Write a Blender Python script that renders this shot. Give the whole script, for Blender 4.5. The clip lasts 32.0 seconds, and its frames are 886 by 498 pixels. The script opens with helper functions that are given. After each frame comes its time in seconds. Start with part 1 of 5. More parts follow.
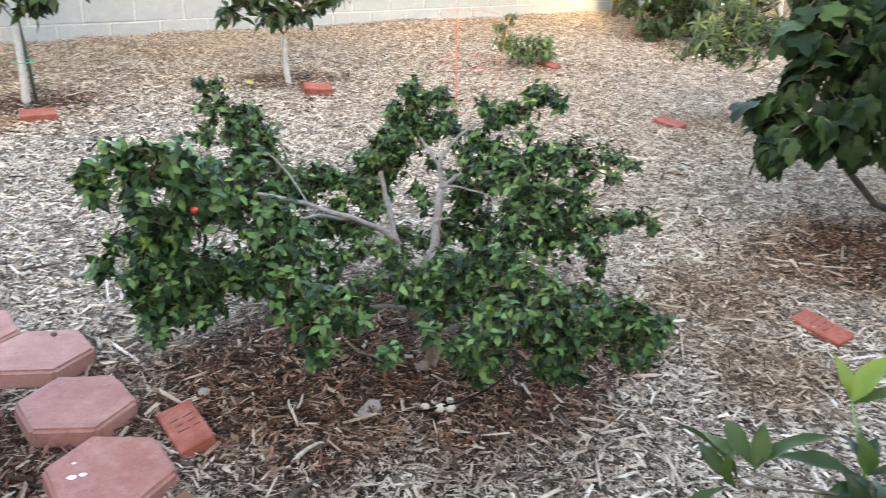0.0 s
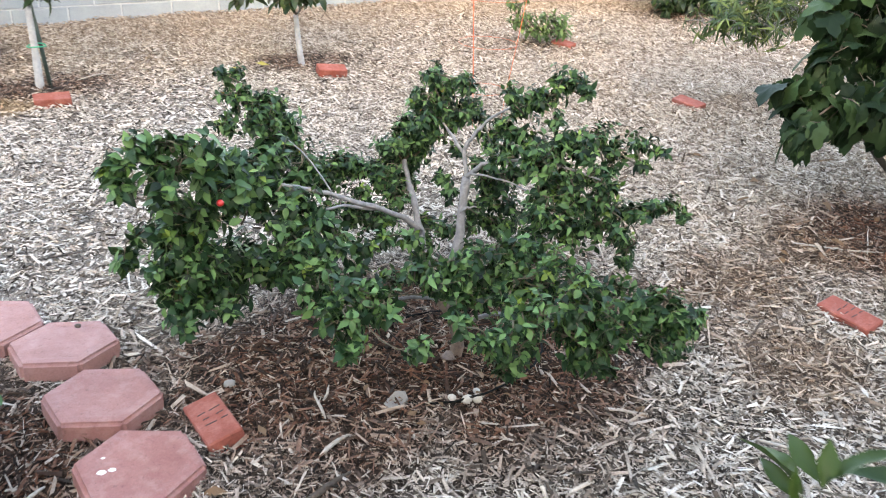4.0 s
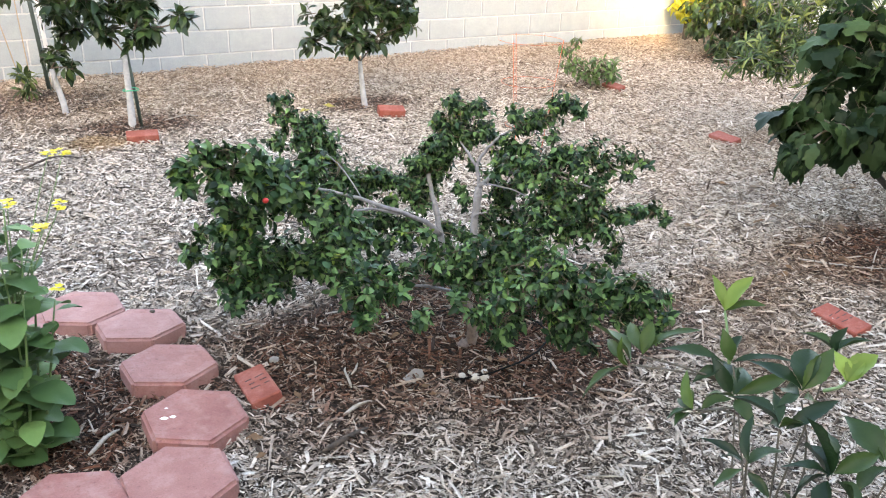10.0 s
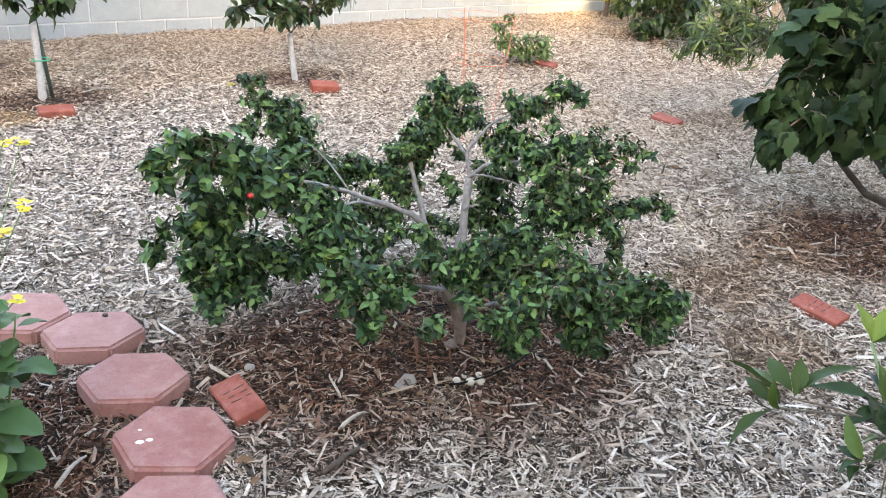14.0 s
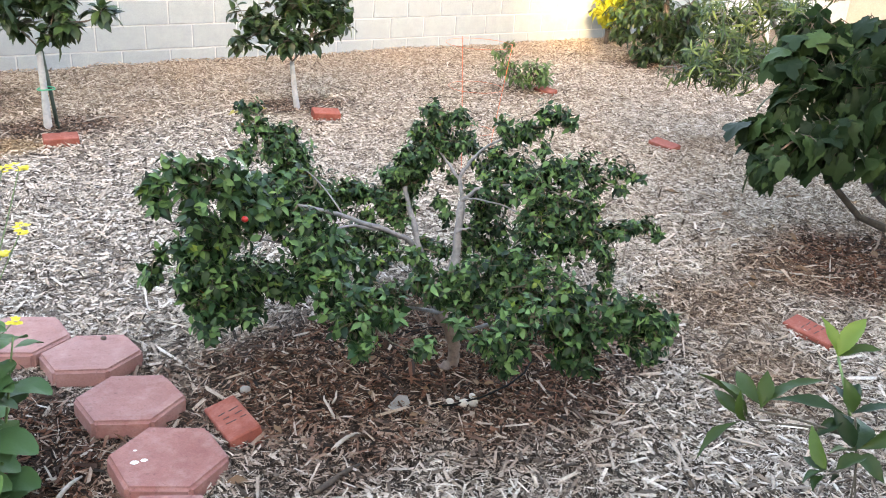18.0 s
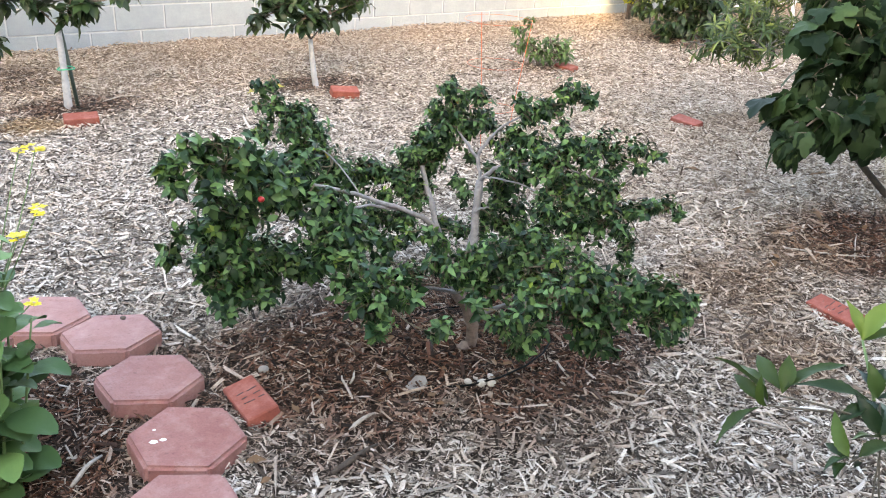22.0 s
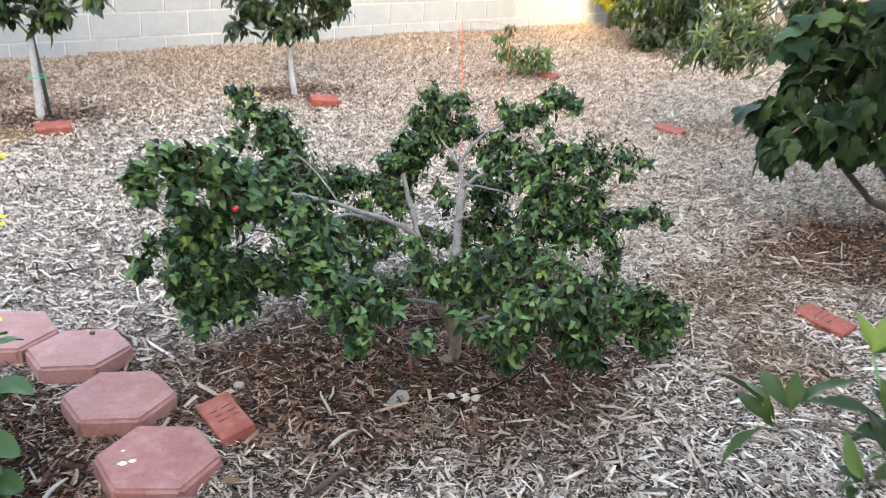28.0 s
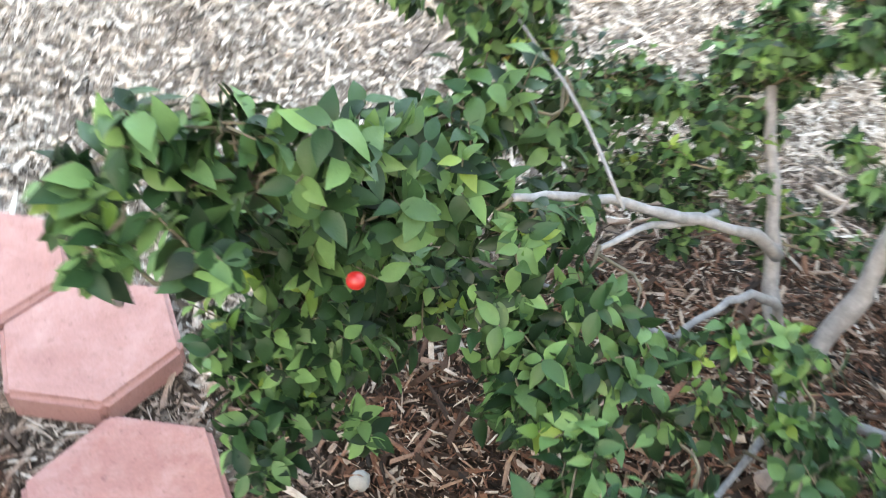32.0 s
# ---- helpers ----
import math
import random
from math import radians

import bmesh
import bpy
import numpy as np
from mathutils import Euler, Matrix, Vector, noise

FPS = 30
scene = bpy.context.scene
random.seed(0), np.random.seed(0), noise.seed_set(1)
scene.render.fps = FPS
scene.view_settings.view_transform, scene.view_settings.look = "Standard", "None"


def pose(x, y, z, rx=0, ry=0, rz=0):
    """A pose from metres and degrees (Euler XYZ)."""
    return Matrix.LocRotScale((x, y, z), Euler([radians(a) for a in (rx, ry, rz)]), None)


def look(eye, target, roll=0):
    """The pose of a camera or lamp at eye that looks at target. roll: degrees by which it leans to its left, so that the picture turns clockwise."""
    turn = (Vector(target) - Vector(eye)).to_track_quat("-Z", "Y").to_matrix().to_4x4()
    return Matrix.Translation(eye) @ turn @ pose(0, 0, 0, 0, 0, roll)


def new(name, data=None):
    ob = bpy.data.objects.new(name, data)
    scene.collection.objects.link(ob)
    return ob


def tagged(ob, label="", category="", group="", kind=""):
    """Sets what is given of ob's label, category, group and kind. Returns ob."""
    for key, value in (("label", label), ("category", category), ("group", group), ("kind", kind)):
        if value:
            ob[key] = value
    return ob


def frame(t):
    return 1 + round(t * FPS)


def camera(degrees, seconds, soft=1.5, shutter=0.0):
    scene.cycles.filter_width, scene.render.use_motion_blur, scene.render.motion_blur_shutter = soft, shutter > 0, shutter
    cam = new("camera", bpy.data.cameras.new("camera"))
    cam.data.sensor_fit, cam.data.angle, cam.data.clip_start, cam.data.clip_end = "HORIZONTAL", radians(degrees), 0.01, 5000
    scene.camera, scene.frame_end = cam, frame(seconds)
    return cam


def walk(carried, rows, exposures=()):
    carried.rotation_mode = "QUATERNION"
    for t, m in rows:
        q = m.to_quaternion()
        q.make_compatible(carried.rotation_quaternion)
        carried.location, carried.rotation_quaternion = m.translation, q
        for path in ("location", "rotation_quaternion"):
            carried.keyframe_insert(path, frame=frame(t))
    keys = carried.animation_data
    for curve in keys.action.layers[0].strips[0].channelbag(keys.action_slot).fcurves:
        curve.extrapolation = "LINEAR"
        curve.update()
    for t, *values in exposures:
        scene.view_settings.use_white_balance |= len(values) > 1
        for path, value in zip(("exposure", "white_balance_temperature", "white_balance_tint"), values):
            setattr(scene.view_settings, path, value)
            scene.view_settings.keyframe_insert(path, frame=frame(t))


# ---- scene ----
cam = camera(55.0, 32.0, soft=1.0, shutter=0.8)
PATH = [
    (0, (-4.107, -7.233, 1.419), (-3.022, -5.771, 0.591), 4.08),
    (0.5, (-4.112, -7.240, 1.429), (-2.976, -5.818, 0.601), 4.68),
    (1, (-4.097, -7.229, 1.429), (-2.991, -5.795, 0.582), 5.68),
    (1.5, (-4.090, -7.199, 1.425), (-3.071, -5.714, 0.558), 6.83),
    (2, (-4.088, -7.057, 1.413), (-3.030, -5.599, 0.543), 5.42),
    (2.5, (-4.100, -6.884, 1.417), (-2.954, -5.547, 0.470), 3.16),
    (4.5, (-4.149, -7.279, 1.442), (-3.110, -5.797, 0.591), 3.49),
    (5, (-4.272, -7.335, 1.445), (-3.170, -5.881, 0.624), 2.74),
    (5.5, (-4.311, -7.386, 1.446), (-3.195, -5.965, 0.588), 2.84),
    (6, (-4.252, -7.489, 1.451), (-3.168, -6.047, 0.589), 2.70),
    (6.5, (-4.233, -7.573, 1.462), (-3.186, -6.074, 0.651), 2.49),
    (7, (-4.204, -7.613, 1.467), (-3.201, -6.069, 0.684), 2.23),
    (7.5, (-4.196, -7.614, 1.462), (-3.219, -6.056, 0.675), 2.73),
    (8, (-4.198, -7.616, 1.468), (-3.253, -6.037, 0.686), 2.95),
    (8.5, (-4.183, -7.615, 1.466), (-3.262, -6.019, 0.690), 1.99),
    (9, (-4.187, -7.618, 1.472), (-3.275, -6.014, 0.699), 1.19),
    (9.5, (-4.184, -7.629, 1.469), (-3.272, -6.025, 0.696), 1.06),
    (10, (-4.183, -7.622, 1.464), (-3.259, -6.028, 0.685), 1.72),
    (10.5, (-4.174, -7.615, 1.464), (-3.231, -6.039, 0.673), 2.02),
    (11, (-4.173, -7.609, 1.466), (-3.206, -6.045, 0.680), 2.53),
    (11.5, (-4.175, -7.599, 1.462), (-3.216, -6.025, 0.686), 2.74),
    (12, (-4.180, -7.581, 1.457), (-3.233, -6.010, 0.660), 2.80),
    (12.5, (-4.195, -7.527, 1.462), (-3.238, -5.972, 0.645), 2.52),
    (13, (-4.250, -7.410, 1.463), (-3.237, -5.891, 0.648), 2.20),
    (13.5, (-4.310, -7.336, 1.448), (-3.238, -5.862, 0.625), 3.05),
    (14, (-4.317, -7.298, 1.442), (-3.203, -5.858, 0.615), 4.43),
    (14.5, (-4.307, -7.310, 1.455), (-3.199, -5.837, 0.678), 4.32),
    (16.5, (-4.301, -7.340, 1.449), (-3.175, -5.892, 0.653), 4.05),
    (17, (-4.310, -7.343, 1.449), (-3.179, -5.891, 0.666), 4.40),
    (17.5, (-4.314, -7.353, 1.448), (-3.190, -5.892, 0.673), 4.67),
    (18, (-4.308, -7.352, 1.449), (-3.194, -5.881, 0.678), 3.98),
    (18.5, (-4.309, -7.351, 1.450), (-3.195, -5.880, 0.679), 3.71),
    (19, (-4.305, -7.355, 1.451), (-3.190, -5.889, 0.670), 4.03),
    (19.5, (-4.300, -7.357, 1.445), (-3.196, -5.890, 0.652), 3.84),
    (20, (-4.300, -7.349, 1.449), (-3.196, -5.883, 0.653), 4.28),
    (20.5, (-4.306, -7.352, 1.446), (-3.204, -5.883, 0.654), 4.81),
    (21, (-4.303, -7.345, 1.448), (-3.202, -5.876, 0.655), 4.43),
    (21.5, (-4.297, -7.342, 1.446), (-3.216, -5.864, 0.642), 3.54),
    (22, (-4.289, -7.341, 1.447), (-3.224, -5.860, 0.625), 3.32),
    (22.5, (-4.285, -7.353, 1.448), (-3.239, -5.851, 0.641), 2.80),
    (23, (-4.278, -7.367, 1.444), (-3.237, -5.842, 0.676), 2.33),
    (23.5, (-4.282, -7.366, 1.441), (-3.222, -5.848, 0.684), 3.16),
    (24, (-4.287, -7.348, 1.438), (-3.220, -5.843, 0.665), 3.88),
    (24.5, (-4.286, -7.353, 1.437), (-3.217, -5.856, 0.653), 3.75),
    (25, (-4.289, -7.358, 1.438), (-3.218, -5.863, 0.653), 4.07),
    (25.5, (-4.306, -7.346, 1.435), (-3.237, -5.844, 0.659), 5.39),
    (27.5, (-4.325, -7.364, 1.419), (-3.219, -5.873, 0.676), 3.66),
    (28, (-4.249, -7.283, 1.415), (-3.144, -5.819, 0.618), 3.56),
    (28.5, (-4.114, -7.163, 1.409), (-3.123, -5.656, 0.545), 5.09),
    (29, (-4.012, -7.012, 1.383), (-3.139, -5.483, 0.433), 3.91),
    (29.5, (-3.983, -6.826, 1.387), (-3.069, -5.337, 0.414), 1.33),
    (30, (-3.938, -6.671, 1.354), (-3.013, -5.214, 0.344), 1.68),
    (30.5, (-3.816, -6.446, 1.347), (-2.979, -5.027, 0.213), 3.74),
    (31, (-3.768, -6.223, 1.307), (-3.048, -4.833, 0.063), 2.95),
    (31.5, (-3.730, -6.030, 1.271), (-3.026, -4.711, -0.057), 3.11),
    (32, (-3.625, -5.901, 1.213), (-3.054, -4.639, -0.230), 5.60),
]
walk(cam, [(t, look(eye, target, roll)) for t, eye, target, roll in PATH], [(0.0, 3.77, 7800, 13), (1.0, 3.8, 7700, 15), (2.0, 3.9, 7700, 15), (6.0, 3.92, 7700, 14.5), (9.0, 3.82, 7700, 16), (28.0, 3.8, 7700, 16), (30.0, 3.95, 7700, 16), (31.0, 4.24, 7800, 16), (32.0, 4.32, 8300, 13)])

# ---- world, sun, exposure ----
SUN_EL, SUN_AZ = 12.0, 215.0
world = bpy.data.worlds.new("world")
scene.world = world
world.use_nodes = True
wn = world.node_tree
sky = wn.nodes.new("ShaderNodeTexSky")
sky.sky_type, sky.sun_disc = "NISHITA", False
sky.sun_elevation, sky.sun_rotation = radians(SUN_EL), radians(SUN_AZ)
sky.air_density, sky.dust_density, sky.ozone_density = 1.0, 3.0, 1.0
wn.links.new(sky.outputs["Color"], wn.nodes["Background"].inputs["Color"])
wn.nodes["Background"].inputs["Strength"].default_value = 0.15

lamp = bpy.data.lights.new("sun", "SUN")
lamp.energy, lamp.angle, lamp.color = 2.0, radians(4.0), (1.0, 0.78, 0.45)
sun = new("sun", lamp)
sun.matrix_world = look((10 * math.sin(radians(SUN_AZ)), 10 * math.cos(radians(SUN_AZ)), 10 * math.tan(radians(SUN_EL))), (0, 0, 0))


# ---- materials ----
def material(name):
    m = bpy.data.materials.new(name)
    m.use_nodes = True
    n = m.node_tree.nodes
    return m, n, m.node_tree.links, n["Principled BSDF"]


def ramp(nodes, links, source, stops):
    r = nodes.new("ShaderNodeValToRGB")
    e = r.color_ramp.elements
    while len(e) < len(stops):
        e.new(0.5)
    for el, (p, c) in zip(e, stops):
        el.position, el.color = p, (*c, 1)
    links.new(source, r.inputs["Fac"])
    return r.outputs["Color"]


def noise_tex(nodes, links, scale, detail=4.0, rough=0.6, world_space=True):
    t = nodes.new("ShaderNodeTexNoise")
    t.inputs["Scale"].default_value = scale
    t.inputs["Detail"].default_value = detail
    t.inputs["Roughness"].default_value = rough
    src = nodes.new("ShaderNodeNewGeometry").outputs["Position"] if world_space else nodes.new("ShaderNodeTexCoord").outputs["Object"]
    links.new(src, t.inputs["Vector"])
    return t.outputs["Fac"]


def mix(nodes, links, fac, a, b, mode="MIX"):
    m = nodes.new("ShaderNodeMix")
    m.data_type, m.blend_type = "RGBA", mode
    for sock, v in ((m.inputs[0], fac), (m.inputs[6], a), (m.inputs[7], b)):
        if isinstance(v, (int, float)):
            sock.default_value = v
        elif isinstance(v, tuple):
            sock.default_value = (*v, 1)
        else:
            links.new(v, sock)
    return m.outputs[2]


def math_node(nodes, links, op, a, b=0.0, clamp=False):
    m = nodes.new("ShaderNodeMath")
    m.operation, m.use_clamp = op, clamp
    for sock, v in ((m.inputs[0], a), (m.inputs[1], b)):
        if isinstance(v, (int, float)):
            sock.default_value = v
        else:
            links.new(v, sock)
    return m.outputs[0]


def bump(nodes, links, bsdf, height, strength=0.4, distance=0.01):
    b = nodes.new("ShaderNodeBump")
    b.inputs["Strength"].default_value, b.inputs["Distance"].default_value = strength, distance
    links.new(height, b.inputs["Height"])
    links.new(b.outputs["Normal"], bsdf.inputs["Normal"])


def leaf_material(name, dark, mid, light, rough=0.42, through_light=0.2, single=False, gloss=0.32):
    m, n, l, b = material(name)
    rnd = n.new("ShaderNodeObjectInfo").outputs["Random"] if single else n.new("ShaderNodeNewGeometry").outputs["Random Per Island"]
    col = ramp(n, l, rnd, [(0.0, dark), (0.45, mid), (0.85, light), (1.0, tuple(min(1, c * 1.5) for c in light))])
    col = mix(n, l, math_node(n, l, "MULTIPLY", noise_tex(n, l, 55.0), 0.45), col, tuple(c * 0.45 for c in mid))
    l.new(col, b.inputs["Base Color"])
    b.inputs["Roughness"].default_value = rough
    b.inputs["Specular IOR Level"].default_value = gloss
    bump(n, l, b, noise_tex(n, l, 160.0, 2.0), 0.25, 0.002)
    t = n.new("ShaderNodeBsdfTranslucent")
    l.new(mix(n, l, 0.5, col, light), t.inputs["Color"])
    s = n.new("ShaderNodeMixShader")
    s.inputs[0].default_value = through_light
    l.new(b.outputs[0], s.inputs[1])
    l.new(t.outputs[0], s.inputs[2])
    l.new(s.outputs[0], n["Material Output"].inputs["Surface"])
    return m


def bark_material(name, dark, light, scale=40.0, rough=0.85):
    m, n, l, b = material(name)
    f = noise_tex(n, l, scale, 6.0, 0.7)
    g = noise_tex(n, l, scale * 0.2, 3.0)
    col = ramp(n, l, f, [(0.3, dark), (0.7, light)])
    col = mix(n, l, math_node(n, l, "MULTIPLY", g, 0.5), col, tuple(c * 0.5 for c in dark))
    l.new(col, b.inputs["Base Color"])
    b.inputs["Roughness"].default_value = rough
    bump(n, l, b, f, 0.6, 0.004)
    return m


def plain_material(name, colour, rough=0.6, metallic=0.0, scale=60.0, wear=0.25):
    m, n, l, b = material(name)
    f = noise_tex(n, l, scale, 5.0, 0.65)
    col = ramp(n, l, f, [(0.3, tuple(c * (1 - wear) for c in colour)), (0.7, tuple(min(1, c * (1 + wear)) for c in colour))])
    l.new(col, b.inputs["Base Color"])
    b.inputs["Roughness"].default_value, b.inputs["Metallic"].default_value = rough, metallic
    bump(n, l, b, f, 0.3, 0.002)
    return m


def disc_mask(n, l, x, y, rx, ry, soft=0.35):
    """1 inside an uneven patch of the ground round (x, y), 0 outside."""
    pos = n.new("ShaderNodeNewGeometry").outputs["Position"]
    sep = n.new("ShaderNodeSeparateXYZ")
    l.new(pos, sep.inputs[0])
    dx = math_node(n, l, "DIVIDE", math_node(n, l, "SUBTRACT", sep.outputs[0], x), rx)
    dy = math_node(n, l, "DIVIDE", math_node(n, l, "SUBTRACT", sep.outputs[1], y), ry)
    d = math_node(n, l, "SQRT", math_node(n, l, "ADD", math_node(n, l, "MULTIPLY", dx, dx), math_node(n, l, "MULTIPLY", dy, dy)))
    d = math_node(n, l, "ADD", d, math_node(n, l, "MULTIPLY", math_node(n, l, "SUBTRACT", noise_tex(n, l, 5.0, 5.0, 0.7), 0.5), 1.3))
    return math_node(n, l, "DIVIDE", math_node(n, l, "SUBTRACT", 1.0 + soft, d), 2 * soft, True)


def chip_material(name, soil):
    """Weathered wood chips: mostly grey, tan by the wall, red-brown bark with painted shade under the bushes."""
    m, n, l, b = material(name)
    geo = n.new("ShaderNodeNewGeometry")
    if soil:
        rnd = noise_tex(n, l, 240.0, 4.0, 0.75)
        grey = [(0.3, (0.03, 0.024, 0.019)), (0.5, (0.31, 0.262, 0.222)), (0.7, (0.6, 0.525, 0.46))]
        tan = [(0.3, (0.06, 0.04, 0.027)), (0.5, (0.32, 0.228, 0.157)), (0.7, (0.54, 0.4, 0.288))]
        red = [(0.3, (0.02, 0.012, 0.009)), (0.55, (0.05, 0.028, 0.018)), (0.8, (0.1, 0.055, 0.035))]
    else:
        rnd = geo.outputs["Random Per Island"]
        grey = [(0.0, (0.028, 0.021, 0.016)), (0.22, (0.182, 0.145, 0.117)), (0.5, (0.555, 0.475, 0.4)), (0.8, (0.79, 0.705, 0.613)), (1.0, (0.92, 0.86, 0.775))]
        tan = [(0.0, (0.16, 0.107, 0.076)), (0.3, (0.41, 0.307, 0.222)), (0.65, (0.61, 0.485, 0.372)), (1.0, (0.76, 0.64, 0.52))]
        red = [(0.0, (0.018, 0.012, 0.009)), (0.34, (0.068, 0.036, 0.024)), (0.6, (0.19, 0.08, 0.046)), (0.8, (0.28, 0.185, 0.135)), (1.0, (0.54, 0.46, 0.39))]
    col = ramp(n, l, rnd, grey)
    sep = n.new("ShaderNodeSeparateXYZ")
    l.new(geo.outputs["Position"], sep.inputs[0])
    if soil:
        # near soil painted almost black for the shade in gaps between chips
        gap_shade = math_node(n, l, "MULTIPLY", math_node(n, l, "ADD", sep.outputs[1], 4.8), -1.0, True)
        # past the near chip bed this darkening fades to the plain soil colour
        for kx, ky, k in ((0.56, 1.0, 8.286), (-0.6, 1.0, 5.67), (1.0, 0.0, 4.7)):
            edge = math_node(n, l, "ADD", math_node(n, l, "MULTIPLY", sep.outputs[0], kx), math_node(n, l, "MULTIPLY", sep.outputs[1], ky))
            edge = math_node(n, l, "MULTIPLY", math_node(n, l, "ADD", edge, k + 0.17), 6.0, True)
            gap_shade = math_node(n, l, "MULTIPLY", gap_shade, edge)
        col = mix(n, l, gap_shade, col, ramp(n, l, rnd, [(0.34, (0.009, 0.007, 0.006)), (0.54, (0.06, 0.048, 0.039)), (0.68, (0.26, 0.217, 0.184))]))
    far = math_node(n, l, "ADD", math_node(n, l, "MULTIPLY", math_node(n, l, "ADD", sep.outputs[1], 2.1), 0.55), math_node(n, l, "MULTIPLY", noise_tex(n, l, 1.6), 1.0))
    side = math_node(n, l, "MULTIPLY", math_node(n, l, "ADD", sep.outputs[0], 2.6), 0.4, True)
    far = math_node(n, l, "MAXIMUM", math_node(n, l, "SUBTRACT", far, 0.35, True), math_node(n, l, "MULTIPLY", side, 0.6))
    col = mix(n, l, far, col, ramp(n, l, rnd, tan))
    # half-value copy of the grey ramp, mixed faintly over the nearest ground
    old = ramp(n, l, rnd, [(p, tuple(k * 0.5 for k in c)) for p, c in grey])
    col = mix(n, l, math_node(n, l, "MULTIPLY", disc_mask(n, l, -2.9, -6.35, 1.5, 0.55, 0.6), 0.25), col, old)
    # bark and litter patches; those under bushes and trees also carry painted shade
    dark = ramp(n, l, rnd, red)
    for x, y, rx, ry, k in ((-2.92, -5.32, 0.82, 0.48, 0.97), (-0.7, -5.66, 0.62, 0.4, 0.97), (-1.6, -5.6, 0.3, 0.2, 0.2), (-2.76, -5.92, 0.3, 0.2, 0.55), (-2.68, -5.66, 0.36, 0.22, 0.8), (-3.35, -5.75, 0.25, 0.12, 0.5), (-4.08, -5.33, 0.3, 0.5, 1.0), (-3.2, -1.8, 0.45, 0.25, 0.85), (-1.5, -1.8, 0.38, 0.22, 0.8), (-3.75, -0.9, 0.6, 0.45, 0.6), (-2.75, -5.74, 0.36, 0.16, 0.6), (-3.2, -5.55, 0.3, 0.2, 0.4), (0.4, -1.95, 0.35, 0.3, 0.4), (2.82, -1.5, 0.6, 0.4, 0.8), (-2.3, -5.6, 0.38, 0.24, 0.7)):
        col = mix(n, l, math_node(n, l, "MULTIPLY", disc_mask(n, l, x, y, rx, ry), k), col, dark)
    brown = ramp(n, l, rnd, [(0.0, (0.05, 0.03, 0.02)), (0.35, (0.17, 0.105, 0.068)), (0.7, (0.36, 0.25, 0.17)), (1.0, (0.62, 0.48, 0.36))])
    for x, y, rx, ry, k in ((-1.68, -5.6, 0.22, 0.22, 0.8), (-1.92, -6.02, 0.22, 0.22, 0.8), (-1.2, -5.55, 0.25, 0.2, 0.5), (0.45, -4.02, 0.35, 0.2, 0.6)):
        col = mix(n, l, math_node(n, l, "MULTIPLY", disc_mask(n, l, x, y, rx, ry), k), col, brown)
    straw = ramp(n, l, rnd, [(0.1, (0.16, 0.08, 0.03)), (0.9, (0.5, 0.33, 0.15))])
    col = mix(n, l, math_node(n, l, "MULTIPLY", disc_mask(n, l, -3.5, -2.15, 0.2, 0.16), 0.7), col, straw)
    grain = noise_tex(n, l, 400.0, 3.0, 0.7)
    col = mix(n, l, 0.5, col, ramp(n, l, grain, [(0.3, (0.2, 0.2, 0.2)), (0.62, (1, 1, 1))]), "MULTIPLY")
    col = mix(n, l, 0.4, col, ramp(n, l, noise_tex(n, l, 95.0, 4.0, 0.7), [(0.32, (0.3, 0.28, 0.26)), (0.6, (1, 1, 1))]), "MULTIPLY")
    l.new(col, b.inputs["Base Color"])
    b.inputs["Roughness"].default_value = 0.9
    b.inputs["Specular IOR Level"].default_value = 0.25
    bump(n, l, b, rnd if soil else grain, 0.8 if soil else 0.4, 0.012 if soil else 0.002)
    return m


def concrete_material(name, dark, light, stain, rough=0.9, single=True):
    m, n, l, b = material(name)
    fine = noise_tex(n, l, 220.0, 4.0, 0.7)
    big = noise_tex(n, l, 9.0, 5.0, 0.65)
    col = ramp(n, l, big, [(0.3, dark), (0.7, light)])
    col = mix(n, l, math_node(n, l, "MULTIPLY", noise_tex(n, l, 34.0, 6.0, 0.75), 0.55), col, tuple(c * 0.55 for c in dark))
    if single:
        r = n.new("ShaderNodeObjectInfo").outputs["Random"]
        col = mix(n, l, math_node(n, l, "MULTIPLY", r, 0.45), col, stain)
    col = mix(n, l, 0.4, col, ramp(n, l, fine, [(0.3, (0.5, 0.5, 0.5)), (0.65, (1, 1, 1))]), "MULTIPLY")
    l.new(col, b.inputs["Base Color"])
    b.inputs["Roughness"].default_value = rough
    bump(n, l, b, fine, 0.5, 0.003)
    return m


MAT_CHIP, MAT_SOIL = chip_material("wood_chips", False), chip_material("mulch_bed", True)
MAT_BLOCK = concrete_material("grey_block", (0.36, 0.408, 0.43), (0.445, 0.492, 0.514), (0.33, 0.37, 0.39))
MAT_MORTAR = concrete_material("mortar", (0.56, 0.58, 0.59), (0.67, 0.685, 0.685), (0.6, 0.6, 0.6), single=False)
MAT_PAVER = concrete_material("red_concrete", (0.3, 0.108, 0.092), (0.43, 0.2, 0.178), (0.42, 0.28, 0.255))


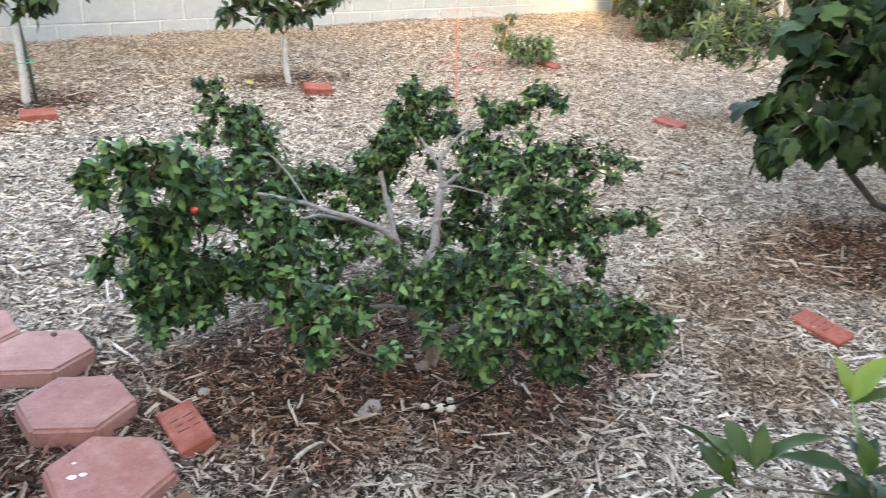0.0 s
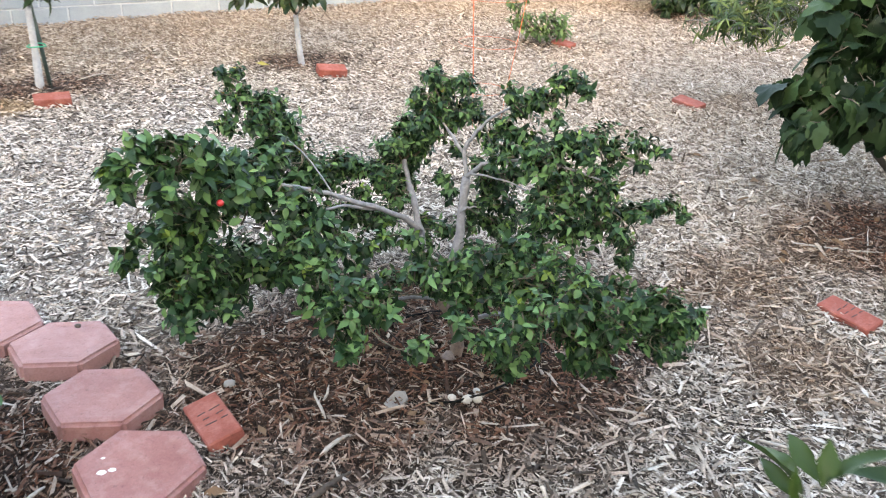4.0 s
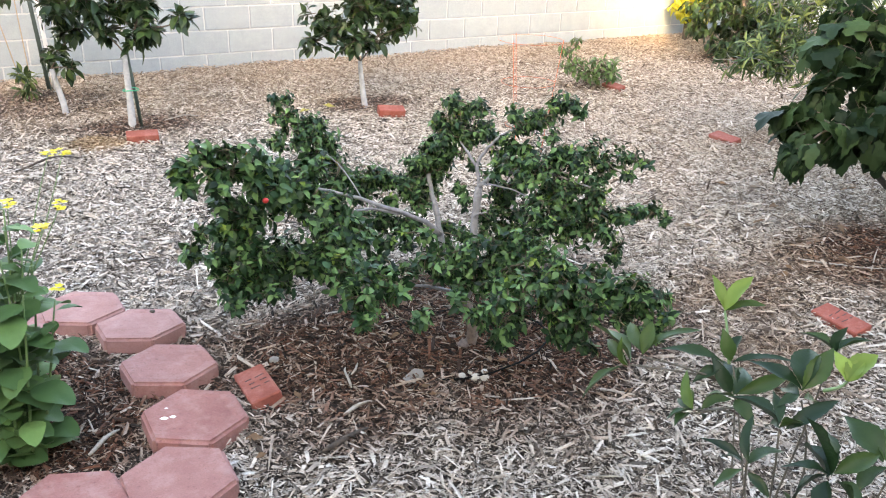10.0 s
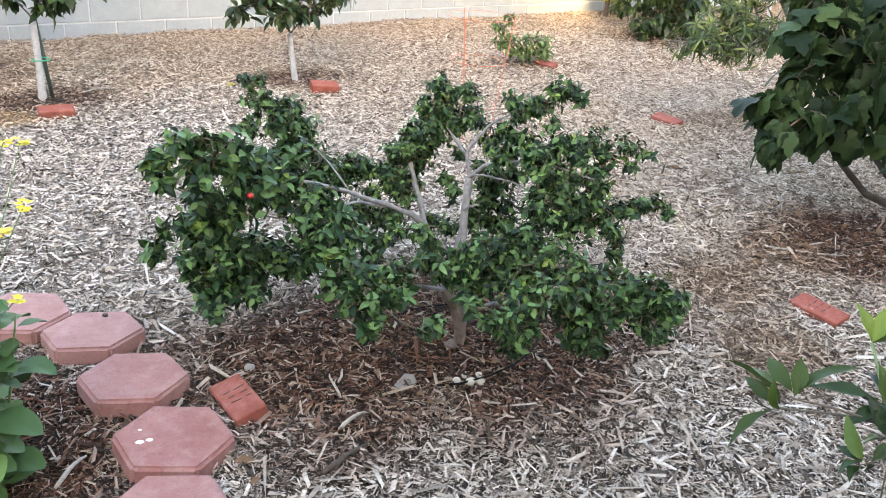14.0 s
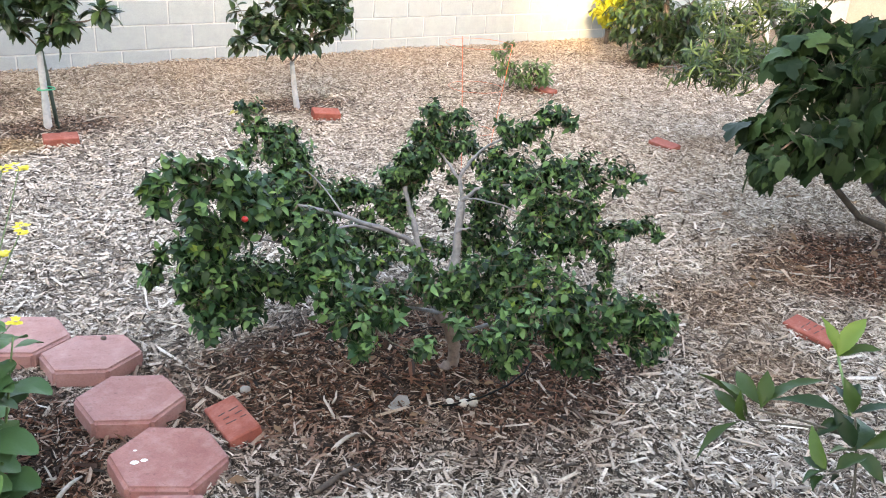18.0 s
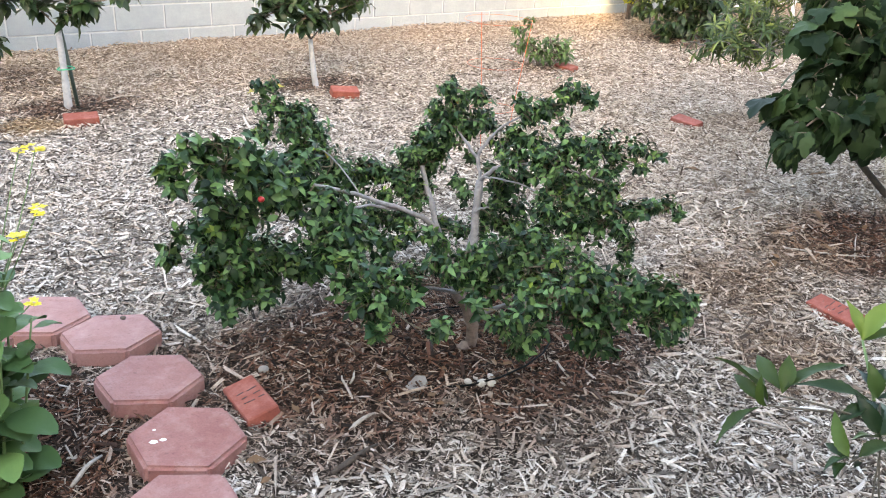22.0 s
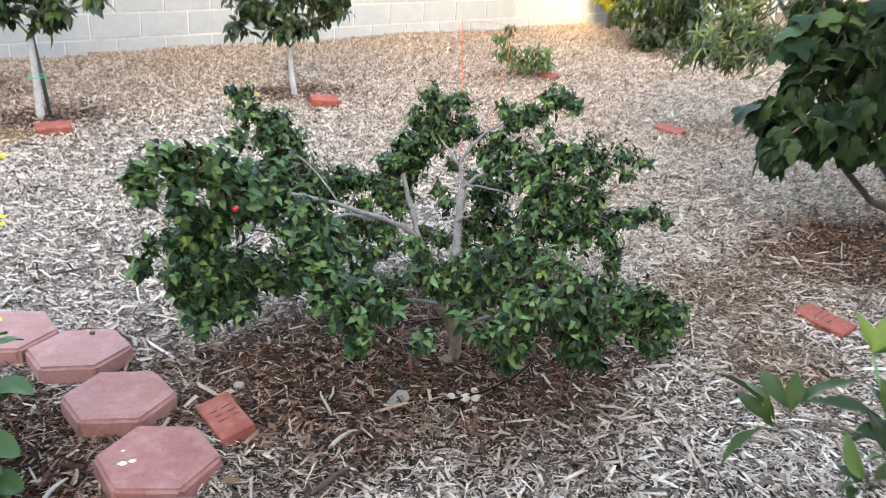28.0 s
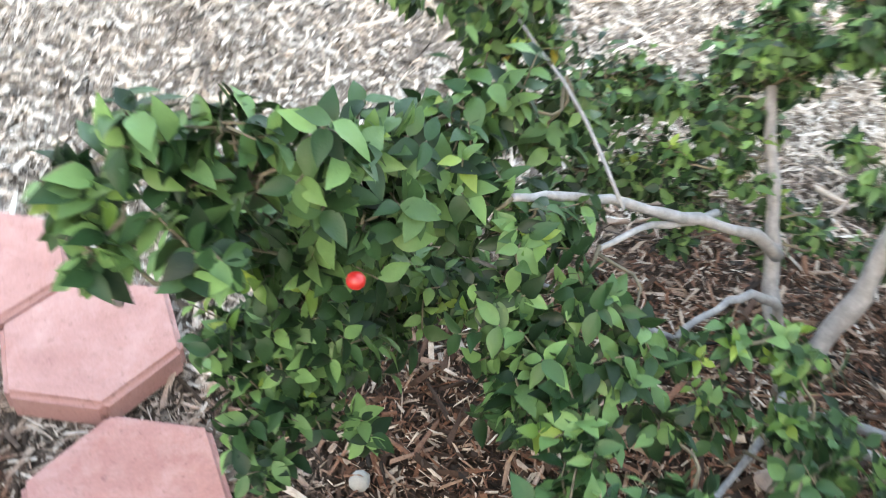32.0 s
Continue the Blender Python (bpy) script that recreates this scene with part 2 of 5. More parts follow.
def weathered(m, dust, dirt):
    """Lays pale dust blotches and small dark stains over a material's colour."""
    n, l = m.node_tree.nodes, m.node_tree.links
    b = n["Principled BSDF"]
    col = b.inputs["Base Color"].links[0].from_socket
    blotch = math_node(n, l, "MULTIPLY", math_node(n, l, "SUBTRACT", noise_tex(n, l, 16.0, 6.0, 0.72), 0.48), 4.0, True)
    col = mix(n, l, math_node(n, l, "MULTIPLY", blotch, 0.5), col, dust)
    spot = math_node(n, l, "MULTIPLY", math_node(n, l, "SUBTRACT", noise_tex(n, l, 70.0, 5.0, 0.7), 0.58), 7.0, True)
    col = mix(n, l, math_node(n, l, "MULTIPLY", spot, 0.55), col, dirt)
    l.new(col, b.inputs["Base Color"])


weathered(MAT_PAVER, (0.46, 0.3, 0.275), (0.1, 0.045, 0.038))
MAT_BRICK = concrete_material("red_brick", (0.29, 0.07, 0.048), (0.38, 0.105, 0.072), (0.24, 0.07, 0.05))
weathered(MAT_BRICK, (0.44, 0.2, 0.16), (0.09, 0.03, 0.022))
MAT_STUCCO = concrete_material("stucco", (0.5, 0.45, 0.38), (0.58, 0.53, 0.45), (0.5, 0.45, 0.4), single=False)
MAT_INK = plain_material("black_marker", (0.03, 0.02, 0.02), 0.7)
MAT_LIMB = bark_material("grey_bark", (0.15, 0.148, 0.15), (0.34, 0.338, 0.342), 60.0)
MAT_TWIG = bark_material("twig_bark", (0.07, 0.06, 0.04), (0.17, 0.15, 0.1), 80.0)
MAT_TRUNK = bark_material("brown_bark", (0.12, 0.085, 0.068), (0.3, 0.225, 0.19), 50.0)
MAT_VINE = bark_material("dark_bark", (0.06, 0.045, 0.035), (0.2, 0.15, 0.12), 45.0)
MAT_WHITEWASH = bark_material("whitewashed_bark", (0.3, 0.315, 0.33), (0.52, 0.545, 0.57), 25.0)
MAT_LEAF = leaf_material("bush_leaf", (0.003, 0.0095, 0.004), (0.018, 0.054, 0.019), (0.094, 0.178, 0.06), 0.45, 0.05, gloss=0.2)
MAT_LEAF_ONE = leaf_material("bush_leaf_single", (0.014, 0.042, 0.014), (0.045, 0.105, 0.034), (0.11, 0.2, 0.065), 0.42, 0.07, single=True, gloss=0.25)
MAT_AGED = leaf_material("aged_leaf", (0.22, 0.2, 0.03), (0.3, 0.25, 0.04), (0.28, 0.11, 0.035), 0.5, 0.2, single=True)
MAT_TIP = leaf_material("young_leaf", (0.05, 0.12, 0.025), (0.09, 0.18, 0.035), (0.17, 0.25, 0.05))
MAT_CITRUS = leaf_material("citrus_leaf", (0.01, 0.026, 0.011), (0.022, 0.05, 0.018), (0.06, 0.105, 0.028), 0.38, 0.14)
MAT_GRAPE = leaf_material("broad_leaf", (0.0055, 0.0145, 0.007), (0.014, 0.033, 0.014), (0.05, 0.092, 0.032), 0.55, 0.2, gloss=0.15)
MAT_DARKBARK = bark_material("dark_grey_bark", (0.025, 0.022, 0.02), (0.085, 0.075, 0.066), 45.0)
MAT_LANCE = leaf_material("narrow_leaf", (0.014, 0.036, 0.012), (0.042, 0.085, 0.025), (0.17, 0.21, 0.055), 0.48, 0.2)
MAT_SAPLING = leaf_material("sapling_leaf", (0.008, 0.022, 0.011), (0.016, 0.038, 0.014), (0.036, 0.068, 0.016), 0.36, 0.16, single=True, gloss=0.22)
MAT_MIDLEAF = leaf_material("fresh_leaf", (0.026, 0.05, 0.01), (0.038, 0.068, 0.013), (0.058, 0.098, 0.02), 0.44, 0.2, single=True, gloss=0.22)
MAT_SHOOT = leaf_material("shoot_leaf", (0.13, 0.2, 0.035), (0.16, 0.245, 0.042), (0.2, 0.29, 0.055), 0.45, 0.25, single=True, gloss=0.25)
MAT_KALE = leaf_material("kale_leaf", (0.044, 0.1, 0.038), (0.072, 0.15, 0.052), (0.115, 0.21, 0.068), 0.46, 0.18, single=True, gloss=0.25)
MAT_YELLOW = leaf_material("yellow_leaf", (0.34, 0.36, 0.03), (0.52, 0.52, 0.05), (0.68, 0.66, 0.09), 0.5, 0.4)
MAT_FLOWER = plain_material("yellow_petal", (0.75, 0.62, 0.02), 0.6, wear=0.1)
MAT_FRUIT = plain_material("red_fruit", (0.33, 0.012, 0.01), 0.35, wear=0.15)
MAT_STEM = plain_material("green_stem", (0.11, 0.18, 0.065), 0.6)
MAT_WIRE = plain_material("orange_wire", (0.62, 0.13, 0.05), 0.5)
MAT_HOSE = plain_material("black_tube", (0.008, 0.008, 0.008), 0.75)
MAT_HOSE.node_tree.nodes["Principled BSDF"].inputs["Specular IOR Level"].default_value = 0.08
MAT_STONE = concrete_material("pale_stone", (0.26, 0.25, 0.23), (0.38, 0.36, 0.33), (0.3, 0.3, 0.3))
MAT_STAKE = plain_material("green_stake", (0.03, 0.05, 0.04), 0.6)
MAT_TIE = plain_material("green_tie", (0.02, 0.38, 0.2), 0.5)
MAT_PVC = plain_material("white_pipe", (0.6, 0.6, 0.6), 0.4, wear=0.06)
MAT_CANE = plain_material("tan_cane", (0.34, 0.26, 0.18), 0.7)
MAT_DEAD = leaf_material("dead_leaf", (0.08, 0.042, 0.024), (0.16, 0.09, 0.048), (0.26, 0.165, 0.09), 0.7, 0.1)
MAT_SPLASH = plain_material("white_splash", (0.75, 0.74, 0.7), 0.7, wear=0.1)


# ---- mesh helpers ----
def shade(me, smooth=True):
    me.polygons.foreach_set("use_smooth", [smooth] * len(me.polygons))


def mesh_of(name, verts, faces, mat, smooth=False):
    me = bpy.data.meshes.new(name)
    me.from_pydata([tuple(v) for v in verts], [], faces)
    me.materials.append(mat)
    shade(me, smooth)
    return me


def part(name, me, parent=None, label="", at=None, kind=""):
    ob = new(name, me)
    if parent is not None:
        ob.parent = parent
    if at is not None:
        ob.matrix_basis = at
    return tagged(ob, label, kind=kind)


def thing(name, x, y, z, label, category, group=""):
    ob = new(name)
    ob.empty_display_size = 0.05
    ob.location = (x, y, z)
    return tagged(ob, label, category, group)


class Soup:
    """Vertices and faces of many pieces for one mesh."""

    def __init__(self):
        self.v, self.f = [], []

    def add(self, verts, faces):
        k = len(self.v)
        self.v.extend(verts)
        self.f.extend(tuple(i + k for i in f) for f in faces)

    def mesh(self, name, mat, smooth=False):
        return mesh_of(name, self.v, self.f, mat, smooth)


def frame_of(d):
    d = d.normalized()
    s = d.cross(Vector((0, 0, 1)))
    if s.length < 0.05:
        s = d.cross(Vector((1, 0, 0)))
    s.normalize()
    return s, s.cross(d).normalized()


def tube(soup, pts, radii, sides=8):
    """A tapered, closed tube along pts."""
    pts = [Vector(p) for p in pts]
    ring, faces = [], []
    for i, p in enumerate(pts):
        d = pts[min(i + 1, len(pts) - 1)] - pts[max(i - 1, 0)]
        s, u = frame_of(d)
        for k in range(sides):
            a = 2 * math.pi * k / sides
            ring.append(p + (s * math.cos(a) + u * math.sin(a)) * radii[i])
    n = len(pts)
    for i in range(n - 1):
        for k in range(sides):
            a, b = i * sides + k, i * sides + (k + 1) % sides
            faces.append((a, b, b + sides, a + sides))
    faces.append(tuple(range(sides - 1, -1, -1)))
    faces.append(tuple((n - 1) * sides + k for k in range(sides)))
    soup.add(ring, faces)


def bent(a, b, rng, wobble=0.04, steps=6, sag=0.0):
    """Points of an uneven line from a to b."""
    a, b = Vector(a), Vector(b)
    s, u = frame_of(b - a)
    w1, w2 = rng.uniform(-1, 1), rng.uniform(-1, 1)
    out = []
    for i in range(steps + 1):
        t = i / steps
        k = math.sin(math.pi * t)
        p = a.lerp(b, t) + (s * (w1 * k + 0.4 * math.sin(6.3 * t) * w2) + u * (w2 * k + 0.4 * math.sin(6.3 * t + 1) * w1)) * wobble
        p.z -= sag * k
        out.append(p)
    return out


def taper(r0, r1, n):
    return [r0 + (r1 - r0) * i / n for i in range(n + 1)]


def leaf_shape(length, width, fold=0.25, curl=0.25, wave=0.0, rows=5, blunt=1.0, teeth=0.0):
    """A folded, drooping leaf along +y with its face up (+z); blunt over 1 puts its widest part further out; teeth notches the rim."""
    v, f = [Vector((0, 0, 0))], []
    for k in range(1, rows):
        t = k / rows
        h = max(0.06, math.sin(math.pi * t ** blunt)) * width / 2 * (1.0 - teeth * (k % 2))
        y, z = t * length, -curl * length * t * t
        w = wave * h * math.sin(9 * t)
        v += [Vector((-h, y, z + fold * h + w)), Vector((0, y, z)), Vector((h, y, z + fold * h - w))]
    v.append(Vector((0, length, -curl * length)))
    f = [(0, 2, 1), (0, 3, 2)]
    for k in range(rows - 2):
        q = 1 + 3 * k
        f += [(q, q + 1, q + 4, q + 3), (q + 1, q + 2, q + 5, q + 4)]
    q = 1 + 3 * (rows - 2)
    f += [(q, q + 1, q + 3), (q + 1, q + 2, q + 3)]
    return v, f


def lobed_shape(size, rng, lobes=5, fold=0.25, droop=0.35):
    """A broad, shallowly lobed leaf with a toothed rim and a pointed tip, stalk at the origin, along +y."""
    n = 34
    mid = 0.42 * size
    v = [Vector((0, mid, 0.0))]
    rings = []
    for i in range(n):
        t = 2 * math.pi * i / n
        lobe = abs(math.cos(lobes * (t - math.pi) / 2)) ** 1.3
        r = 0.5 * size * (0.66 + 0.27 * lobe + 0.09 * (i % 2) + rng.uniform(-0.05, 0.05))
        r *= 1.0 + 0.22 * max(0.0, -math.cos(t)) ** 5
        x, y = math.sin(t) * r, mid - math.cos(t) * r
        if i == 0:
            y = 0.14 * size
        rings.append((x, y, t))
    for part_out in (0.55, 1.0):
        for x, y, t in rings:
            x2, y2 = x * part_out, mid + (y - mid) * part_out
            k = y2 / size
            v.append(Vector((x2, y2, fold * abs(x2) - droop * size * k * k + 0.022 * size * part_out * math.sin(5 * t + 0.7))))
    f = [(0, 1 + i, 1 + (i + 1) % n) for i in range(n)]
    f += [(1 + i, 1 + n + i, 1 + n + (i + 1) % n, 1 + (i + 1) % n) for i in range(n)]
    return v, f


def placed(verts, at, direction, up, scale=1.0):
    """Moves a leaf so that +y points along direction and +z towards up."""
    d = Vector(direction).normalized()
    s = d.cross(Vector(up))
    if s.length < 1e-3:
        s = d.cross(Vector((0.3, 0.9, 0.1)))
    s.normalize()
    u = s.cross(d)
    return [Vector(at) + (s * p.x + d * p.y + u * p.z) * scale for p in verts]


def pose_of(at, direction, up, scale=1.0):
    d = Vector(direction).normalized()
    s = d.cross(Vector(up))
    if s.length < 1e-3:
        s = d.cross(Vector((0.3, 0.9, 0.1)))
    s.normalize()
    u = s.cross(d)
    m = Matrix((s, d, u)).transposed().to_4x4()
    return Matrix.Translation(Vector(at)) @ m @ Matrix.Scale(scale, 4)


def unit(rng):
    z, a = rng.uniform(-1, 1), rng.uniform(0, 2 * math.pi)
    r = math.sqrt(1 - z * z)
    return Vector((r * math.cos(a), r * math.sin(a), z))


def leaf_spots(rng, centre, radius, sprigs, per, droop=0.5, whorl=0):
    """Sprigs that grow outward in a clump: yields each sprig's line and its leaves' place, direction and up."""
    c = Vector(centre)
    for _ in range(sprigs):
        d = unit(rng)
        d.z = d.z * 0.8 + 0.1
        start = c + unit(rng) * radius * 0.35
        end = c + d * radius * rng.uniform(0.6, 1.28)
        spots = []
        for i in range(per):
            t = 0.25 + 0.75 * (i + rng.random() * 0.5) / per
            p = start.lerp(end, t)
            out = (d * 0.5 + unit(rng)).normalized()
            out.z -= droop * rng.uniform(0.2, 1.0)
            up = Vector((rng.uniform(-0.4, 0.4), rng.uniform(-0.4, 0.4), 1)) + d * 0.35
            spots.append((p, out, up))
        if whorl:
            s, u = frame_of(d)
            turn = rng.uniform(0, 6.28)
            axis = (d + Vector((0, 0, 0.7))).normalized()
            for i in range(whorl):
                a = turn + 2 * math.pi * (i + rng.uniform(-0.2, 0.2)) / whorl
                spots[per - whorl + i] = (end, s * math.cos(a) + u * math.sin(a) + axis * rng.uniform(0.25, 0.8), axis)
        yield (start, end), spots


# ---- ground ----
def ground_height(x, y):
    t = min(1.0, max(0.0, (y + 4.6) / 2.4))
    z = 0.04 - 0.085 * t * t * (3 - 2 * t)
    z += 0.02 * math.exp(-((x + 3.75) / 0.55) ** 2 - ((y + 5.3) / 0.75) ** 2)
    z += 0.018 * noise.noise((x * 0.9, y * 0.9, 0)) + 0.012 * noise.noise((x * 3.1, y * 3.1, 4))
    return z


def grid_axis(a, b, fine_a, fine_b, step, coarse):
    out = [a + (fine_a - a) * (1 - (1 - i / coarse) ** 1) for i in range(coarse)]
    n = int((fine_b - fine_a) / step)
    out += [fine_a + i * step for i in range(n)]
    out += [fine_b + (b - fine_b) * i / coarse for i in range(coarse + 1)]
    return out


gx = grid_axis(-60, 60, -5.5, 5.0, 0.06, 12)
gy = grid_axis(-60, 60, -8.0, 0.3, 0.06, 12)
gv = [(x, y, ground_height(x, y) - 0.012 + 0.008 * noise.noise((x * 14, y * 14, 2))) for y in gy for x in gx]
nx = len(gx)
gf = [(j * nx + i, j * nx + i + 1, (j + 1) * nx + i + 1, (j + 1) * nx + i) for j in range(len(gy) - 1) for i in range(nx - 1)]
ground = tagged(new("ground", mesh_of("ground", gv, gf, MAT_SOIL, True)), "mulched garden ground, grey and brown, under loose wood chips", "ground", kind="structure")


def in_view(x, y):
    """The near stretch of the bed that the path looks down on."""
    return (y > -5.85 - 0.56 * (x + 4.35)) & (y > -7.05 + 0.6 * (x + 2.3))


def chips(count, x0, x1, y0, y1, size, rng, lift=0.0, slim=1.0, near=False):
    """Loose ridged chips strewn over a stretch of the ground, as arrays of vertices and faces."""
    x, y = rng.uniform(x0, x1, count * (3 if near else 1)), rng.uniform(y0, y1, count * (3 if near else 1))
    if near:
        kept = np.flatnonzero(in_view(x, y))[:count]
        x, y = x[kept], y[kept]
        count = len(kept)
    z = np.array([ground_height(a, b) for a, b in zip(x, y)])
    long = size * np.exp(rng.normal(0, 0.6, count))
    wide = np.clip(long * slim * rng.uniform(0.2, 0.8, count) ** 1.5, 0.0016, 0.015)
    thick = np.minimum(wide * 0.45, 0.0042)
    yaw = rng.uniform(0, 2 * np.pi, count)
    tilt, roll = rng.normal(0, 0.3, count), rng.normal(0, 0.4, count)
    skew = rng.uniform(-0.5, 0.5, (count, 4))
    ridge = rng.uniform(-0.42, 0.42, (count, 2))
    shape = np.array([(-.5, -.5, -.5), (.5, -.5, -.5), (.5, .5, -.5), (-.5, .5, -.5), (-.46, 0, .5), (.46, 0, .5)])
    p = shape[None] * np.stack([long, wide, thick], 1)[:, None]
    for k in range(4):
        p[:, k, 0] += skew[:, k] * long * 0.5
        p[:, k, 1] *= 1 - np.abs(skew[:, k]) * 1.4
    p[:, 4, 1], p[:, 5, 1] = ridge[:, 0] * wide, ridge[:, 1] * wide
    cr, sr = np.cos(roll)[:, None], np.sin(roll)[:, None]
    p[..., 1], p[..., 2] = p[..., 1] * cr - p[..., 2] * sr, p[..., 1] * sr + p[..., 2] * cr
    ct, st = np.cos(tilt)[:, None], np.sin(tilt)[:, None]
    p[..., 0], p[..., 2] = p[..., 0] * ct - p[..., 2] * st, p[..., 0] * st + p[..., 2] * ct
    cy, sy = np.cos(yaw)[:, None], np.sin(yaw)[:, None]
    p[..., 0], p[..., 1] = p[..., 0] * cy - p[..., 1] * sy, p[..., 0] * sy + p[..., 1] * cy
    p += np.stack([x, y, z + lift + rng.uniform(-0.004, 0.01, count)], 1)[:, None]
    quads = np.array([(0, 1, 5, 4), (4, 5, 2, 3)])
    f = (np.arange(count)[:, None, None] * 6 + quads[None]).reshape(-1, 4)
    return p.reshape(-1, 3), f


def chip_field(name, batches, label):
    vs, fs, k = [], [], 0
    for v, f in batches:
        vs.append(v)
        fs.append(f + k)
        k += len(v)
    v, f = np.concatenate(vs), np.concatenate(fs)
    me = bpy.data.meshes.new(name)
    me.vertices.add(len(v))
    me.vertices.foreach_set("co", v.astype(np.float32).ravel())
    me.loops.add(f.size)
    me.loops.foreach_set("vertex_index", f.astype(np.int32).ravel())
    me.polygons.add(len(f))
    me.polygons.foreach_set("loop_start", np.arange(0, f.size, 4, dtype=np.int32))
    me.update(calc_edges=True)
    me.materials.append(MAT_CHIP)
    return tagged(new(name, me), label, "wood chips", kind="stuff")


crng = np.random.default_rng(3)
chip_field("wood_chips", [
    chips(90000, -4.7, -0.5, -7.05, -4.6, 0.0095, crng, -0.003, 1.0, True),
    chips(92000, -4.7, -0.5, -7.05, -4.6, 0.0165, crng, 0.003, 0.46, True),
    chips(6500, -4.7, -0.5, -7.05, -4.6, 0.029, crng, 0.007, 0.55, True),
    chips(76000, -4.7, 1.4, -4.6, -2.9, 0.0125, crng, -0.002),
    chips(36000, -4.7, 1.4, -4.6, -2.9, 0.0165, crng, 0.003, 0.65),
    chips(40000, -0.5, 2.0, -5.9, -4.6, 0.014, crng),
    chips(136000, -4.6, 4.0, -2.9, 0.0, 0.0165, crng),
    chips(2600, -4.6, 4.2, -4.6, 0.0, 0.034, crng, 0.005),
    chips(9000, 1.4, 4.2, -5.0, -2.9, 0.026, crng),
    chips(7000, -9.0, -4.6, -9.5, 0.0, 0.03, crng),
    chips(16000, -4.6, 5.5, -9.5, -5.72, 0.03, crng, -0.004),
    chips(5000, 2.2, 8.5, -7.0, 0.0, 0.034, crng),
], "weathered grey and brown wood chips strewn over the ground")


# ---- block wall ----
BLOCK_W, BLOCK_H, JOINT, LINE0 = 0.4064, 0.2032, 0.011, 0.06
WALL_X0, WALL_X1, COURSES = -4.5 - 0.0, 9.0, 10
core = Soup()


def box(x0, x1, y0, y1, z0, z1, bevel=0.0):
    bm = bmesh.new()
    bmesh.ops.create_cube(bm, size=1)
    bmesh.ops.scale(bm, vec=(x1 - x0, y1 - y0, z1 - z0), verts=bm.verts)
    bmesh.ops.translate(bm, vec=((x0 + x1) / 2, (y0 + y1) / 2, (z0 + z1) / 2), verts=bm.verts)
    if bevel:
        bmesh.ops.bevel(bm, geom=bm.edges[:] + bm.verts[:], offset=bevel, segments=1, affect="EDGES")
    return bm


def bm_mesh(name, bm, mat, smooth=False):
    me = bpy.data.meshes.new(name)
    bm.to_mesh(me)
    bm.free()
    me.materials.append(mat)
    shade(me, smooth)
    return me


wall = new("wall_north", bm_mesh("wall_north", box(-9.0, 9.0, 0.006, 0.19, -0.4, LINE0 + 9 * BLOCK_H), MAT_MORTAR))
tagged(wall, "pale grey concrete block garden wall with light mortar joints", "wall", kind="structure")


# ---- red stepping stones and bricks ----
def hexagon(name, radius, height, mat):
    bm = bmesh.new()
    ring = [bm.verts.new((radius * math.cos(math.pi / 3 * k), radius * math.sin(math.pi / 3 * k), 0)) for k in range(6)]
    f = bm.faces.new(ring)
    top = bmesh.ops.extrude_face_region(bm, geom=[f])["geom"]
    bmesh.ops.translate(bm, vec=(0, 0, height), verts=[g for g in top if isinstance(g, bmesh.types.BMVert)])
    bmesh.ops.recalc_face_normals(bm, faces=bm.faces)
    bmesh.ops.bevel(bm, geom=bm.edges[:], offset=0.009, segments=3, affect="EDGES")
    face = max(bm.faces, key=lambda g: g.normal.z * 10 + g.calc_area())
    bmesh.ops.inset_region(bm, faces=[face], thickness=0.024, depth=0.0)
    bmesh.ops.inset_region(bm, faces=[face], thickness=0.012, depth=-0.0018)
    return bm_mesh(name, bm, mat)


STONE_Z = 0.044
HEX = hexagon("stepping_stone", 0.152, 0.058, MAT_PAVER)


def stepping_stone(x, y, turn, lean=(0, 0), label="dusty red hexagonal concrete stepping stone set in mulch"):
    ob = new("stepping_stone", HEX)
    ob.matrix_world = pose(x, y, STONE_Z, lean[0], lean[1], turn)
    return tagged(ob, label, "stepping stone", "hexagonal stepping stones")


BRICK = bm_mesh("brick", box(-0.096, 0.096, -0.046, 0.046, 0, 0.057, 0.004), MAT_BRICK)


def garden_brick(x, y, turn, label, lean=(0, 0), marks=0, lift=0.0):
    ob = new("garden_brick", BRICK)
    ob.matrix_world = pose(x, y, ground_height(x, y) - 0.004 + lift, lean[0], lean[1], turn)
    tagged(ob, label, "brick", "red marker bricks")
    for k in range(marks):
        for q in range(2):
            w = (0.03, 0.021, 0.017)[(k + q) % 3]
            bar = bm_mesh("marking", box(-0.0016, 0.0016, -w / 2, w / 2, 0.0, 0.0008), MAT_INK)
            part("marking", bar, ob, "short black marker bar", pose(-0.03 + 0.026 * k, 0.019 - 0.036 * q + 0.004 * k, 0.0572, 0, 0, 6 - 5 * k))
    return ob


# ---- the bush ----
BUSH_X, BUSH_Y = -2.836, -5.479
BUSH_LIMBS, CLUMPS = {}, {}
BUSH_LIMBS["trunk"] = (0.022, 0.018, [(-2.834, -5.479, 0.027), (-2.814, -5.482, 0.084), (-2.818, -5.474, 0.135), (-2.836, -5.457, 0.188), (-2.863, -5.440, 0.229)])
BUSH_LIMBS["stem_right"] = (0.036, 0.027, [(-2.863, -5.440, 0.229), (-2.826, -5.433, 0.313), (-2.797, -5.423, 0.394), (-2.785, -5.404, 0.473), (-2.759, -5.386, 0.568)])
BUSH_LIMBS["stem_left"] = (0.03, 0.016, [(-2.863, -5.440, 0.229), (-2.863, -5.377, 0.303), (-2.858, -5.323, 0.364), (-2.843, -5.270, 0.435), (-2.837, -5.213, 0.503), (-2.826, -5.166, 0.557)])
